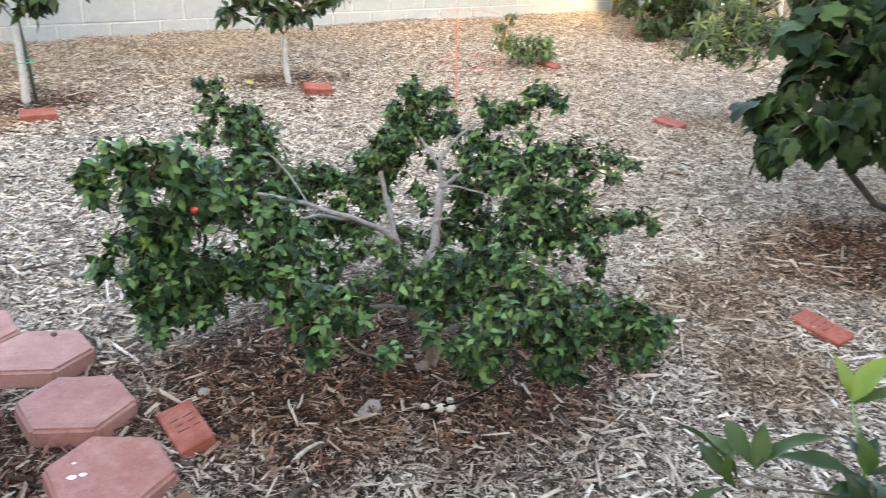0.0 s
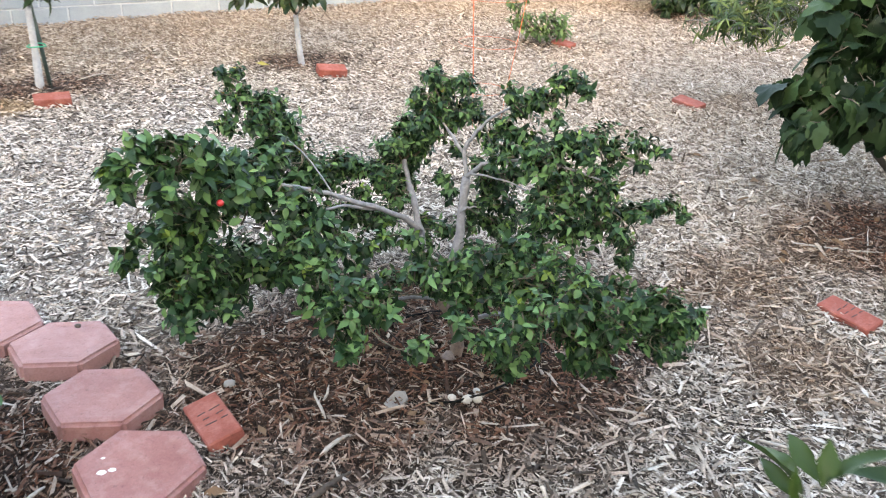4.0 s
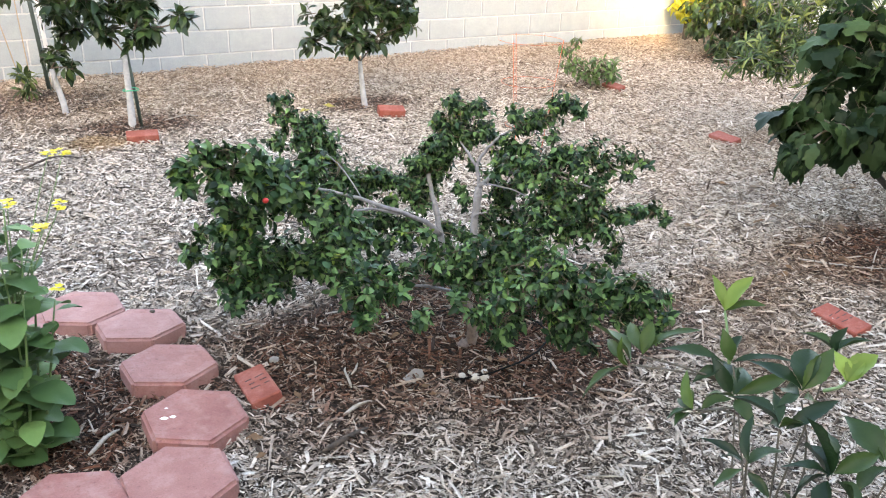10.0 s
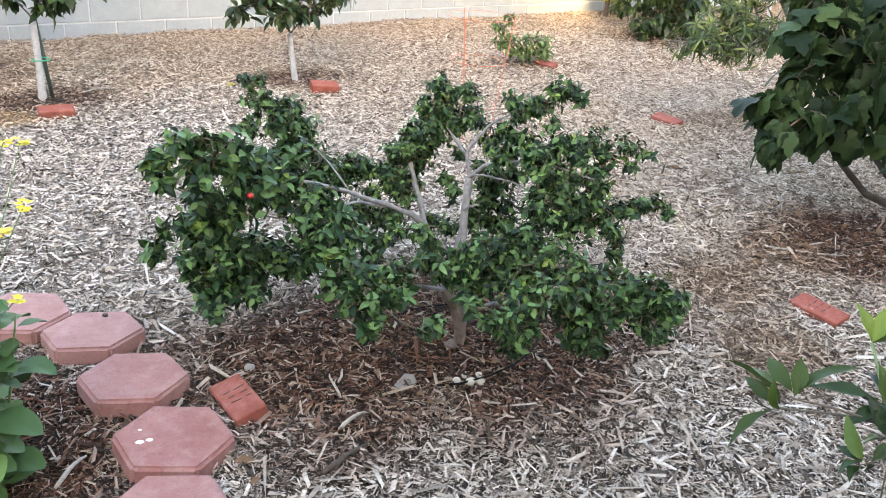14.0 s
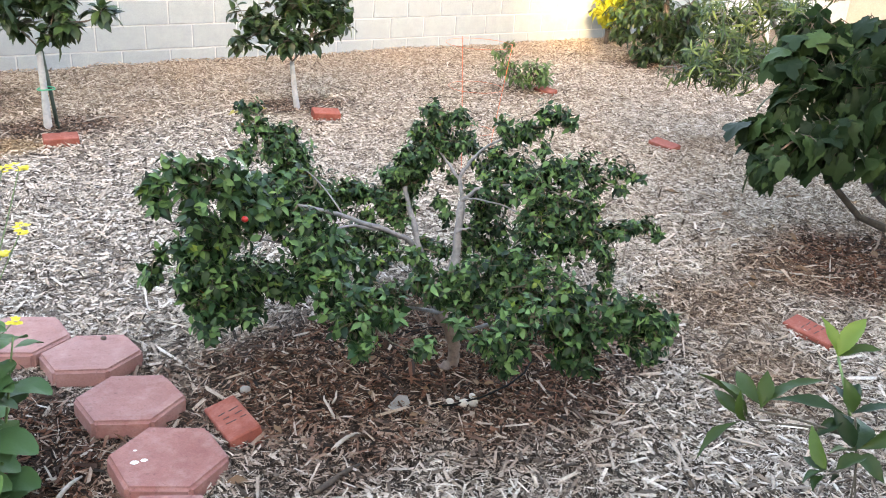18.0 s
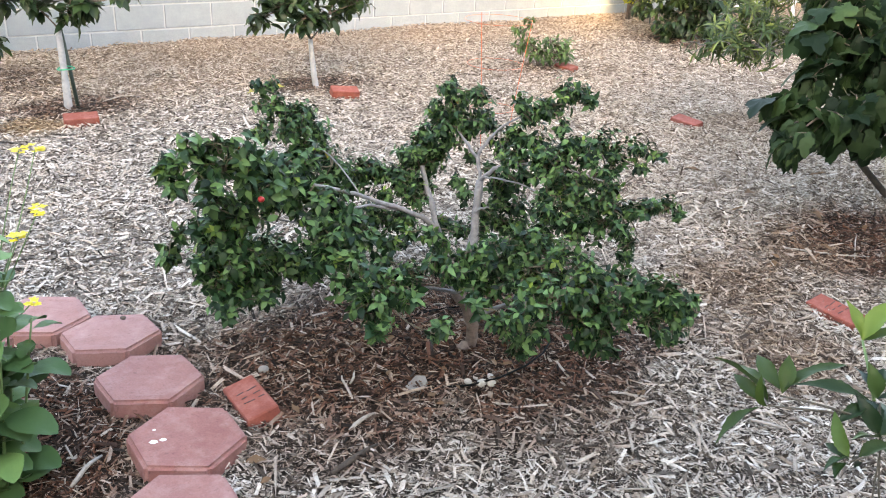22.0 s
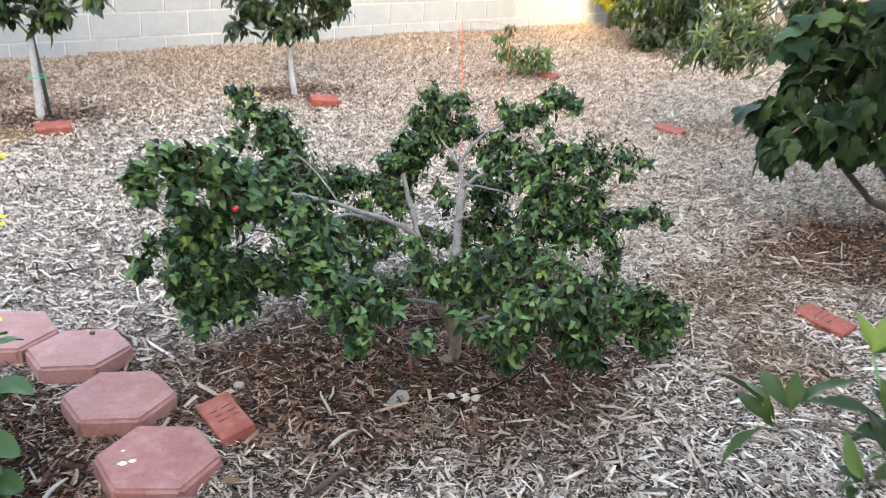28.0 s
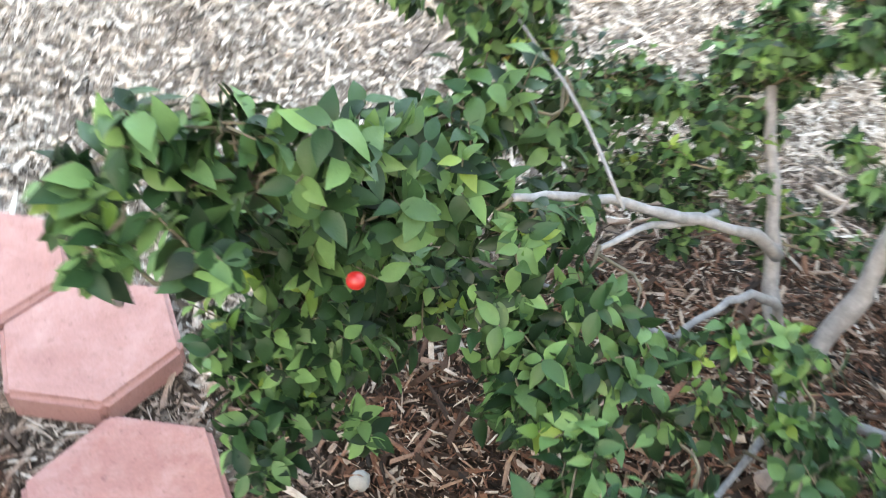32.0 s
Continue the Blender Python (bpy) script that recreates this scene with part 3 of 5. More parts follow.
BUSH_LIMBS["limb_left"] = (0.024, 0.011, [(-2.868, -5.331, 0.399), (-2.925, -5.331, 0.456), (-2.998, -5.330, 0.497), (-3.081, -5.326, 0.533), (-3.163, -5.322, 0.569), (-3.234, -5.327, 0.601), (-3.298, -5.339, 0.625)])
BUSH_LIMBS["limb_twin"] = (0.014, 0.008, [(-2.977, -5.303, 0.483), (-3.051, -5.326, 0.503), (-3.128, -5.341, 0.536), (-3.198, -5.370, 0.550)])
BUSH_LIMBS["limb_lower_left"] = (0.02, 0.009, [(-2.869, -5.387, 0.308), (-2.907, -5.390, 0.386), (-2.965, -5.399, 0.428), (-3.035, -5.414, 0.442), (-3.107, -5.438, 0.438)])
BUSH_LIMBS["limb_crown"] = (0.018, 0.006, [(-2.759, -5.386, 0.568), (-2.754, -5.360, 0.637), (-2.731, -5.362, 0.673), (-2.693, -5.368, 0.715), (-2.614, -5.393, 0.765), (-2.558, -5.428, 0.769)])
BUSH_LIMBS["limb_crown_middle"] = (0.014, 0.006, [(-2.753, -5.358, 0.632), (-2.758, -5.311, 0.664), (-2.763, -5.271, 0.681), (-2.751, -5.230, 0.720)])
BUSH_LIMBS["limb_right"] = (0.018, 0.007, [(-2.759, -5.386, 0.568), (-2.739, -5.424, 0.617), (-2.721, -5.474, 0.638), (-2.698, -5.527, 0.658), (-2.622, -5.619, 0.661), (-2.562, -5.712, 0.640)])
BUSH_LIMBS["limb_thin_right"] = (0.009, 0.005, [(-2.754, -5.385, 0.576), (-2.761, -5.446, 0.596), (-2.737, -5.530, 0.605), (-2.712, -5.624, 0.595)])
BUSH_LIMBS["stub"] = (0.012, 0.006, [(-2.790, -5.412, 0.477), (-2.776, -5.424, 0.494), (-2.759, -5.444, 0.498)])
BUSH_LIMBS["limb_spire"] = (0.006, 0.003, [(-3.168, -5.355, 0.588), (-3.175, -5.201, 0.651), (-3.201, -5.046, 0.692), (-3.227, -4.886, 0.742)])
BUSH_LIMBS["limb_front"] = (0.02, 0.008, [(-2.843, -5.468, 0.195), (-2.871, -5.571, 0.326), (-2.895, -5.688, 0.437), (-2.923, -5.832, 0.484)])
BUSH_LIMBS["limb_front_right"] = (0.02, 0.008, [(-2.816, -5.471, 0.143), (-2.800, -5.601, 0.252), (-2.756, -5.770, 0.311), (-2.727, -5.934, 0.360), (-2.708, -6.086, 0.419)])
BUSH_LIMBS["limb_front_left"] = (0.016, 0.008, [(-2.863, -5.440, 0.229), (-2.995, -5.537, 0.318), (-3.160, -5.614, 0.397), (-3.313, -5.699, 0.460)])
BUSH_LIMBS["limb_low_left"] = (0.01, 0.005, [(-3.107, -5.438, 0.438), (-3.230, -5.352, 0.472), (-3.375, -5.251, 0.509), (-3.504, -5.195, 0.474)])
CLUMPS["crown_spire"] = [(-3.28, -4.98, 0.81, 0.026), (-3.28, -5.02, 0.77, 0.033), (-3.23, -5.02, 0.74, 0.041), (-3.20, -5.07, 0.74, 0.037), (-3.24, -5.08, 0.70, 0.048), (-3.31, -5.00, 0.68, 0.030), (-3.15, -5.04, 0.67, 0.042), (-3.19, -5.04, 0.63, 0.045), (-3.15, -5.08, 0.61, 0.041), (-3.14, -5.17, 0.59, 0.037)]
CLUMPS["left_upper"] = [(-3.70, -5.33, 0.73, 0.015), (-3.68, -5.34, 0.75, 0.024), (-3.64, -5.34, 0.77, 0.029), (-3.57, -5.35, 0.77, 0.033), (-3.50, -5.35, 0.75, 0.034), (-3.44, -5.29, 0.70, 0.032), (-3.41, -5.29, 0.67, 0.035), (-3.32, -5.23, 0.65, 0.039), (-3.25, -5.20, 0.63, 0.040), (-3.69, -5.37, 0.70, 0.018), (-3.62, -5.39, 0.70, 0.024), (-3.56, -5.34, 0.71, 0.034), (-3.61, -5.34, 0.73, 0.028), (-3.49, -5.33, 0.67, 0.031), (-3.19, -5.19, 0.57, 0.038)]
CLUMPS["left_middle"] = [(-3.58, -5.30, 0.60, 0.033), (-3.53, -5.23, 0.54, 0.041), (-3.50, -5.29, 0.55, 0.040), (-3.55, -5.12, 0.45, 0.043), (-3.58, -5.05, 0.43, 0.027), (-3.62, -5.03, 0.36, 0.020), (-3.64, -5.07, 0.36, 0.012), (-3.43, -5.30, 0.62, 0.042), (-3.40, -5.29, 0.58, 0.030), (-3.47, -5.34, 0.64, 0.033), (-3.53, -5.25, 0.51, 0.038), (-3.48, -5.29, 0.58, 0.030), (-3.33, -5.28, 0.60, 0.041), (-3.34, -5.27, 0.55, 0.024), (-3.53, -5.19, 0.44, 0.032)]
CLUMPS["left_lower"] = [(-3.58, -5.27, 0.43, 0.037), (-3.53, -5.29, 0.46, 0.041), (-3.51, -5.31, 0.41, 0.048), (-3.36, -5.14, 0.33, 0.048), (-3.30, -5.13, 0.33, 0.049), (-3.58, -5.33, 0.37, 0.037), (-3.53, -5.31, 0.33, 0.038), (-3.58, -5.38, 0.32, 0.027), (-3.46, -5.28, 0.34, 0.039), (-3.60, -5.26, 0.40, 0.024), (-3.27, -5.18, 0.31, 0.045), (-3.47, -5.38, 0.33, 0.017), (-3.45, -5.20, 0.41, 0.039), (-3.40, -5.20, 0.38, 0.038), (-3.34, -5.20, 0.34, 0.038), (-3.27, -5.20, 0.32, 0.034), (-3.44, -5.20, 0.33, 0.034), (-3.38, -5.20, 0.28, 0.030), (-3.23, -5.20, 0.28, 0.026)]
CLUMPS["front_left"] = [(-3.29, -5.34, 0.58, 0.041), (-3.24, -5.31, 0.54, 0.042), (-3.31, -5.38, 0.54, 0.037), (-3.31, -5.42, 0.50, 0.044), (-3.28, -5.47, 0.50, 0.040), (-3.33, -5.49, 0.47, 0.039), (-3.28, -5.53, 0.48, 0.036), (-3.34, -5.60, 0.46, 0.038), (-3.33, -5.65, 0.44, 0.041), (-3.28, -5.65, 0.45, 0.038), (-3.32, -5.72, 0.43, 0.036), (-3.34, -5.76, 0.41, 0.024), (-3.23, -5.43, 0.55, 0.030), (-3.20, -5.46, 0.52, 0.027), (-3.24, -5.68, 0.45, 0.029), (-3.23, -5.74, 0.43, 0.020), (-3.36, -5.78, 0.40, 0.014), (-3.24, -5.49, 0.50, 0.026), (-3.20, -5.54, 0.46, 0.023), (-3.20, -5.62, 0.45, 0.021), (-3.35, -5.72, 0.43, 0.027), (-3.22, -5.72, 0.45, 0.022)]
CLUMPS["middle_front"] = [(-3.14, -5.47, 0.47, 0.024), (-3.08, -5.52, 0.38, 0.026), (-2.99, -5.53, 0.44, 0.024), (-3.03, -5.51, 0.49, 0.022), (-3.03, -5.58, 0.42, 0.027), (-2.96, -5.58, 0.37, 0.031), (-3.09, -5.50, 0.50, 0.020)]
CLUMPS["back_middle"] = [(-3.04, -5.10, 0.54, 0.046), (-3.00, -5.13, 0.56, 0.042), (-2.95, -5.14, 0.53, 0.043), (-2.92, -5.20, 0.52, 0.034), (-3.06, -5.11, 0.48, 0.031), (-2.98, -5.12, 0.40, 0.035), (-2.94, -5.22, 0.41, 0.039), (-2.90, -5.25, 0.48, 0.034), (-2.98, -5.19, 0.48, 0.031), (-3.06, -5.12, 0.41, 0.034), (-2.99, -5.12, 0.39, 0.036), (-2.92, -5.12, 0.37, 0.034), (-2.86, -5.12, 0.37, 0.030), (-3.11, -5.12, 0.39, 0.030)]
CLUMPS["centre_spray"] = [(-2.81, -5.13, 0.61, 0.043), (-2.81, -5.08, 0.54, 0.044), (-2.79, -5.15, 0.55, 0.036), (-2.82, -5.16, 0.49, 0.032), (-2.86, -5.12, 0.58, 0.029), (-2.83, -5.09, 0.45, 0.032), (-2.78, -5.23, 0.37, 0.032), (-2.81, -5.26, 0.33, 0.028), (-2.93, -5.21, 0.32, 0.023), (-2.84, -5.14, 0.59, 0.039), (-2.77, -5.16, 0.60, 0.031), (-2.76, -5.08, 0.64, 0.032), (-2.77, -5.17, 0.59, 0.027), (-2.88, -5.14, 0.52, 0.035)]
CLUMPS["crown_middle"] = [(-2.75, -5.19, 0.80, 0.034), (-2.81, -5.21, 0.76, 0.034), (-2.70, -5.18, 0.75, 0.046), (-2.70, -5.27, 0.80, 0.030), (-2.74, -5.24, 0.71, 0.046), (-2.67, -5.25, 0.71, 0.042), (-2.79, -5.25, 0.66, 0.028), (-2.63, -5.26, 0.68, 0.027), (-2.63, -5.33, 0.66, 0.028), (-2.65, -5.36, 0.63, 0.023), (-2.73, -5.27, 0.69, 0.030), (-2.82, -5.26, 0.70, 0.030), (-2.79, -5.22, 0.73, 0.034)]
CLUMPS["crown_right"] = [(-2.71, -5.49, 0.83, 0.026), (-2.65, -5.47, 0.78, 0.035), (-2.60, -5.50, 0.81, 0.032), (-2.57, -5.53, 0.85, 0.032), (-2.56, -5.58, 0.87, 0.024), (-2.52, -5.58, 0.84, 0.015), (-2.62, -5.57, 0.77, 0.021), (-2.66, -5.53, 0.82, 0.028), (-2.74, -5.51, 0.75, 0.026), (-2.68, -5.49, 0.72, 0.029), (-2.78, -5.54, 0.67, 0.024)]
CLUMPS["right_upper"] = [(-2.72, -5.61, 0.72, 0.037), (-2.62, -5.58, 0.68, 0.046), (-2.60, -5.62, 0.72, 0.035), (-2.51, -5.62, 0.71, 0.039), (-2.58, -5.67, 0.69, 0.035), (-2.47, -5.67, 0.69, 0.032), (-2.42, -5.71, 0.71, 0.030), (-2.37, -5.74, 0.69, 0.016), (-2.50, -5.68, 0.66, 0.021), (-2.45, -5.74, 0.67, 0.014), (-2.72, -5.63, 0.68, 0.038), (-2.69, -5.48, 0.66, 0.032)]
CLUMPS["right_middle"] = [(-2.65, -5.62, 0.62, 0.045), (-2.60, -5.65, 0.62, 0.045), (-2.54, -5.68, 0.62, 0.035), (-2.56, -5.74, 0.62, 0.026), (-2.64, -5.68, 0.58, 0.045), (-2.58, -5.70, 0.56, 0.042), (-2.54, -5.74, 0.56, 0.035), (-2.49, -5.76, 0.55, 0.031), (-2.46, -5.80, 0.57, 0.031), (-2.40, -5.82, 0.57, 0.026), (-2.37, -5.84, 0.55, 0.016), (-2.70, -5.71, 0.55, 0.044), (-2.62, -5.70, 0.50, 0.038), (-2.56, -5.72, 0.51, 0.039), (-2.57, -5.81, 0.53, 0.027), (-2.50, -5.78, 0.45, 0.023), (-2.51, -5.79, 0.42, 0.012), (-2.70, -5.64, 0.59, 0.035), (-2.76, -5.69, 0.57, 0.030), (-2.72, -5.65, 0.48, 0.038)]
CLUMPS["centre_back"] = [(-2.75, -5.39, 0.41, 0.028), (-2.63, -5.36, 0.39, 0.035), (-2.61, -5.41, 0.39, 0.035), (-2.71, -5.39, 0.46, 0.025), (-2.66, -5.37, 0.54, 0.030), (-2.62, -5.36, 0.50, 0.031), (-2.66, -5.35, 0.47, 0.025), (-2.59, -5.38, 0.45, 0.035), (-2.76, -5.30, 0.37, 0.027), (-2.78, -5.30, 0.54, 0.021), (-2.78, -5.34, 0.51, 0.019), (-2.63, -5.31, 0.51, 0.029), (-2.69, -5.35, 0.58, 0.019), (-2.63, -5.43, 0.57, 0.034), (-2.68, -5.46, 0.65, 0.027), (-2.69, -5.33, 0.43, 0.023), (-2.70, -5.25, 0.60, 0.017)]
CLUMPS["front_middle"] = [(-3.10, -5.66, 0.49, 0.028), (-3.08, -5.72, 0.47, 0.032), (-3.02, -5.70, 0.50, 0.033), (-3.01, -5.77, 0.55, 0.032), (-2.93, -5.76, 0.54, 0.035), (-2.91, -5.80, 0.55, 0.035), (-3.01, -5.73, 0.46, 0.039), (-2.95, -5.75, 0.47, 0.038), (-2.92, -5.80, 0.51, 0.038), (-2.87, -5.81, 0.53, 0.038), (-2.87, -5.88, 0.54, 0.037), (-2.96, -5.83, 0.47, 0.037), (-2.89, -5.82, 0.46, 0.038), (-3.04, -5.76, 0.43, 0.025), (-2.97, -5.76, 0.42, 0.033), (-2.85, -5.85, 0.46, 0.038)]
CLUMPS["front_low"] = [(-3.23, -5.89, 0.43, 0.019), (-3.23, -5.86, 0.40, 0.011), (-3.09, -5.95, 0.43, 0.029), (-3.09, -6.00, 0.47, 0.029), (-3.04, -6.00, 0.49, 0.029), (-3.14, -5.90, 0.47, 0.018), (-3.00, -6.00, 0.51, 0.032), (-3.02, -5.93, 0.48, 0.030), (-3.05, -6.00, 0.43, 0.018), (-3.03, -5.95, 0.34, 0.026), (-3.00, -5.95, 0.36, 0.028), (-2.96, -5.95, 0.39, 0.026)]
CLUMPS["front_right"] = [(-2.89, -5.98, 0.55, 0.033), (-2.84, -5.99, 0.52, 0.033), (-2.77, -5.99, 0.50, 0.031), (-2.79, -6.08, 0.51, 0.027), (-2.90, -6.01, 0.49, 0.038), (-2.85, -6.01, 0.45, 0.039), (-2.79, -6.01, 0.44, 0.036), (-2.91, -5.99, 0.43, 0.033), (-2.88, -6.03, 0.41, 0.033), (-2.86, -6.01, 0.36, 0.024), (-2.84, -6.04, 0.38, 0.028), (-2.82, -6.08, 0.45, 0.033), (-2.71, -6.05, 0.47, 0.028), (-2.71, -6.11, 0.50, 0.029), (-2.67, -6.14, 0.47, 0.023), (-2.70, -6.08, 0.43, 0.034), (-2.69, -6.13, 0.44, 0.028), (-2.61, -6.12, 0.45, 0.014), (-2.76, -6.12, 0.43, 0.025), (-2.69, -6.10, 0.38, 0.023), (-2.77, -6.08, 0.47, 0.030), (-2.85, -6.00, 0.33, 0.030), (-2.82, -6.00, 0.37, 0.032), (-2.77, -6.00, 0.29, 0.020), (-2.51, -6.00, 0.27, 0.028), (-2.47, -6.00, 0.31, 0.026)]


def paired_sprigs(rng, c, r, sprigs):
    """Arching sprigs with crosswise pairs of leaves, whose faces turn outward: yields each sprig's line and its leaves."""
    for _ in range(sprigs):
        d = unit(rng)
        d.z = d.z * 0.7 + 0.18
        d.normalize()
        start = c + unit(rng) * r * 0.4
        end = c + d * r * (rng.uniform(0.5, 1.2) if rng.random() < 0.75 else rng.uniform(1.2, 1.85))
        s, u = frame_of(d)
        turn = rng.uniform(0, 6.28)
        spots = []
        for i in range(4):
            t = 0.3 + 0.7 * (i + rng.random() * 0.3) / 3.3
            p = start.lerp(end, min(t, 1.0))
            for side in (0, math.pi):
                a = turn + 1.57 * i + side + rng.uniform(-0.35, 0.35)
                out = s * math.cos(a) + u * math.sin(a) + d * rng.uniform(0.3, 0.9)
                out.z -= rng.uniform(0.1, 0.75)
                spots.append((p, out, d * 0.75 + Vector((0, 0, 0.7)) + unit(rng) * 0.5))
        yield (start, end), spots


def build_bush():
    rng = random.Random(11)
    root = thing("fruit_bush", BUSH_X, BUSH_Y, 0.0, "spreading dark green dwarf fruit bush with bare grey limbs in mulch", "bush")
    off = Vector((BUSH_X, BUSH_Y, 0.0))
    nodes = []
    for name, (r0, r1, pts) in BUSH_LIMBS.items():
        fine = []
        pts = [Vector(p) - off for p in pts]
        if name == "trunk":
            pts[0].z -= 0.05
        for a, b in zip(pts, pts[1:]):
            fine += [a.lerp(b, t / 3) for t in range(3)]
        fine.append(pts[-1])
        for i in range(1, len(fine) - 1):
            fine[i] = (fine[i - 1] + fine[i] * 2 + fine[i + 1]) / 4 + unit(rng) * 0.003
        radii = taper(r0, r1, len(fine) - 1)
        if name == "trunk":
            radii[0], radii[1] = r0 * 1.25, r0 * 1.15
        radii = [r * (1.0 if name == "trunk" else (0.46 if "stem" in name else 0.38)) * rng.uniform(0.88, 1.14) for r in radii]
        s = Soup()
        tube(s, fine, radii, 9)
        if name == "trunk":
            tube(s, [fine[0] + Vector((-0.022, -0.012, 0.03)), fine[0] + Vector((-0.03, -0.02, 0.055)), fine[0] + Vector((-0.03, -0.02, 0.085)), fine[0] + Vector((-0.02, -0.012, 0.1))], [0.012, 0.023, 0.022, 0.009], 9)
        kind = "trunk" if name == "trunk" else ("stem" if "stem" in name else ("stub" if name == "stub" else "limb"))
        part(kind, s.mesh(kind, MAT_TRUNK if kind == "trunk" else MAT_LIMB, True), root, "knobbly grey-brown trunk" if kind == "trunk" else "bare smooth grey limb")
        nodes += fine
    close = [leaf_shape(rng.uniform(0.036, 0.05), rng.uniform(0.02, 0.028), rng.uniform(0.15, 0.5), rng.uniform(0.1, 0.5), 0.12, 7, 0.8) for _ in range(8)]
    plain = [leaf_shape(rng.uniform(0.034, 0.045), rng.uniform(0.02, 0.026), rng.uniform(0.15, 0.5), rng.uniform(0.0, 0.55), 0.15, 4, 0.8) for _ in range(8)]
    singles = [mesh_of("leaf", v, f, MAT_LEAF_ONE, True) for v, f in close]
    aged = [mesh_of("leaf", v, f, MAT_AGED, True) for v, f in close[:3]]
    loose = old = 0
    for lobe, clumps in CLUMPS.items():
        leaves, tips, twigs = Soup(), Soup(), Soup()
        grown = []
        nearest_lobe = lobe in ("left_upper", "left_middle")
        shapes = close if nearest_lobe or lobe in ("front_left", "middle_front", "left_lower") else plain
        size = 0.9 if nearest_lobe else (0.78 if lobe in ("front_left", "left_lower") else (0.74 if lobe.startswith("front") else 0.64))
        for x, y, z, r in sorted(clumps, key=lambda k: min((p - Vector(k[:3]) + off).length for p in nodes)):
            r *= 1.05
            c = Vector((x, y, z)) - off
            near = min(nodes, key=lambda p: (p - c).length)
            if (near - c).length > 0.1:
                near = min(nodes + grown, key=lambda p: (p - c).length)
            grown.append(c)
            tube(twigs, bent(near, c, rng, 0.03, 5), taper(0.0026, 0.0014, 5), 5)
            count = max(6, int(r * r * (9500 if lobe == "left_lower" else 6600) / size ** 1.65))
            for (a, b), spots in paired_sprigs(rng, c, r, count):
                tube(twigs, bent(a, b, rng, 0.004, 2), taper(0.0018, 0.001, 2), 4)
                young = rng.random() < 0.1
                for k, (p, d, up) in enumerate(spots):
                    v, f = shapes[rng.randrange(8)]
                    sc = size * rng.uniform(0.6, 1.1)
                    if old < 18 and rng.random() < 0.0011:
                        part("leaf", aged[rng.randrange(3)], root, "yellowing orange-tinged old leaf", pose_of(p, d, up, sc * 0.9))
                        old += 1
                    elif nearest_lobe and loose < 290 and rng.random() < 0.2:
                        part("leaf", singles[rng.randrange(8)], root, "", pose_of(p, d, up, sc))
                        loose += 1
                    elif young and k >= len(spots) - 4:
                        tips.add(placed(v, p, d + Vector((0, 0, 0.6)), up, sc * 0.75), f)
                    else:
                        leaves.add(placed(v, p, d, up, sc), f)
        part("foliage", leaves.mesh("foliage", MAT_LEAF, True), root, "small glossy dark green leaves", kind="stuff")
        if tips.v:
            part("young_foliage", tips.mesh("young_foliage", MAT_TIP, True), root, "yellow-green young leaves", kind="stuff")
        part("branchwork", twigs.mesh("branchwork", MAT_TWIG, True), root, "thin brown twigs", kind="stuff")
    bm = bmesh.new()
    bmesh.ops.create_icosphere(bm, subdivisions=3, radius=0.0092)
    for v in bm.verts:
        v.co.z *= 0.88
    part("cherry", bm_mesh("cherry", bm, MAT_FRUIT, True), root, "ripe bright red cherry", Matrix.Translation(Vector((-3.487, -5.415, 0.641)) - off))
    return root


build_bush()

for x, y, a, lean in ((-4.15, -4.74, -30, (0, 0)), (-3.95, -4.735, -28, (-2, 1)), (-3.794, -4.951, -27, (-5, -1)), (-3.77, -5.25, -26, (-3, 1)), (-3.77, -5.558, -29, (-1, 2)), (-3.875, -5.815, -30, (0, 0)), (-4.13, -5.8, -20, (0, 1))):
    stone = stepping_stone(x, y, a, lean)
    if abs(y + 5.565) < 0.01:
        for k, (u, w, r) in enumerate(((-0.076, -0.03, 0.011), (-0.055, -0.02, 0.009), (-0.085, 0.02, 0.005))):
            bm = bmesh.new()
            ring = [bm.verts.new((u + r * (1 + 0.25 * math.sin(3 * i)) * math.cos(i * 0.7), w + r * 0.8 * math.sin(i * 0.7), 0.0575)) for i in range(9)]
            bm.faces.new(ring)
            part("white_splash", bm_mesh("white_splash", bm, MAT_SPLASH), stone, "dried white splash")

garden_brick(-3.548, -5.462, -91, "weathered red brick with black marker lines beside stepping stones", (13, -3), 3, -0.014)
garden_brick(-3.235, -2.17, -8, "red brick lying before a whitewashed young citrus trunk", (10, 0), 0)
garden_brick(-1.5, -2.18, -14, "red brick lying beside a slender citrus trunk", (14, 4), 0)
garden_brick(0.66, -2.08, -84, "red brick lying beside a low green shrub", (10, 2), 0, -0.02)
garden_brick(0.08, -3.87, -86, "red brick lying alone on open wood chips", (9, 3), 0, -0.018)
garden_brick(-1.515, -5.945, -90, "faded red brick with black marker lines, half sunk in chips", (8, 2), 3, -0.026)


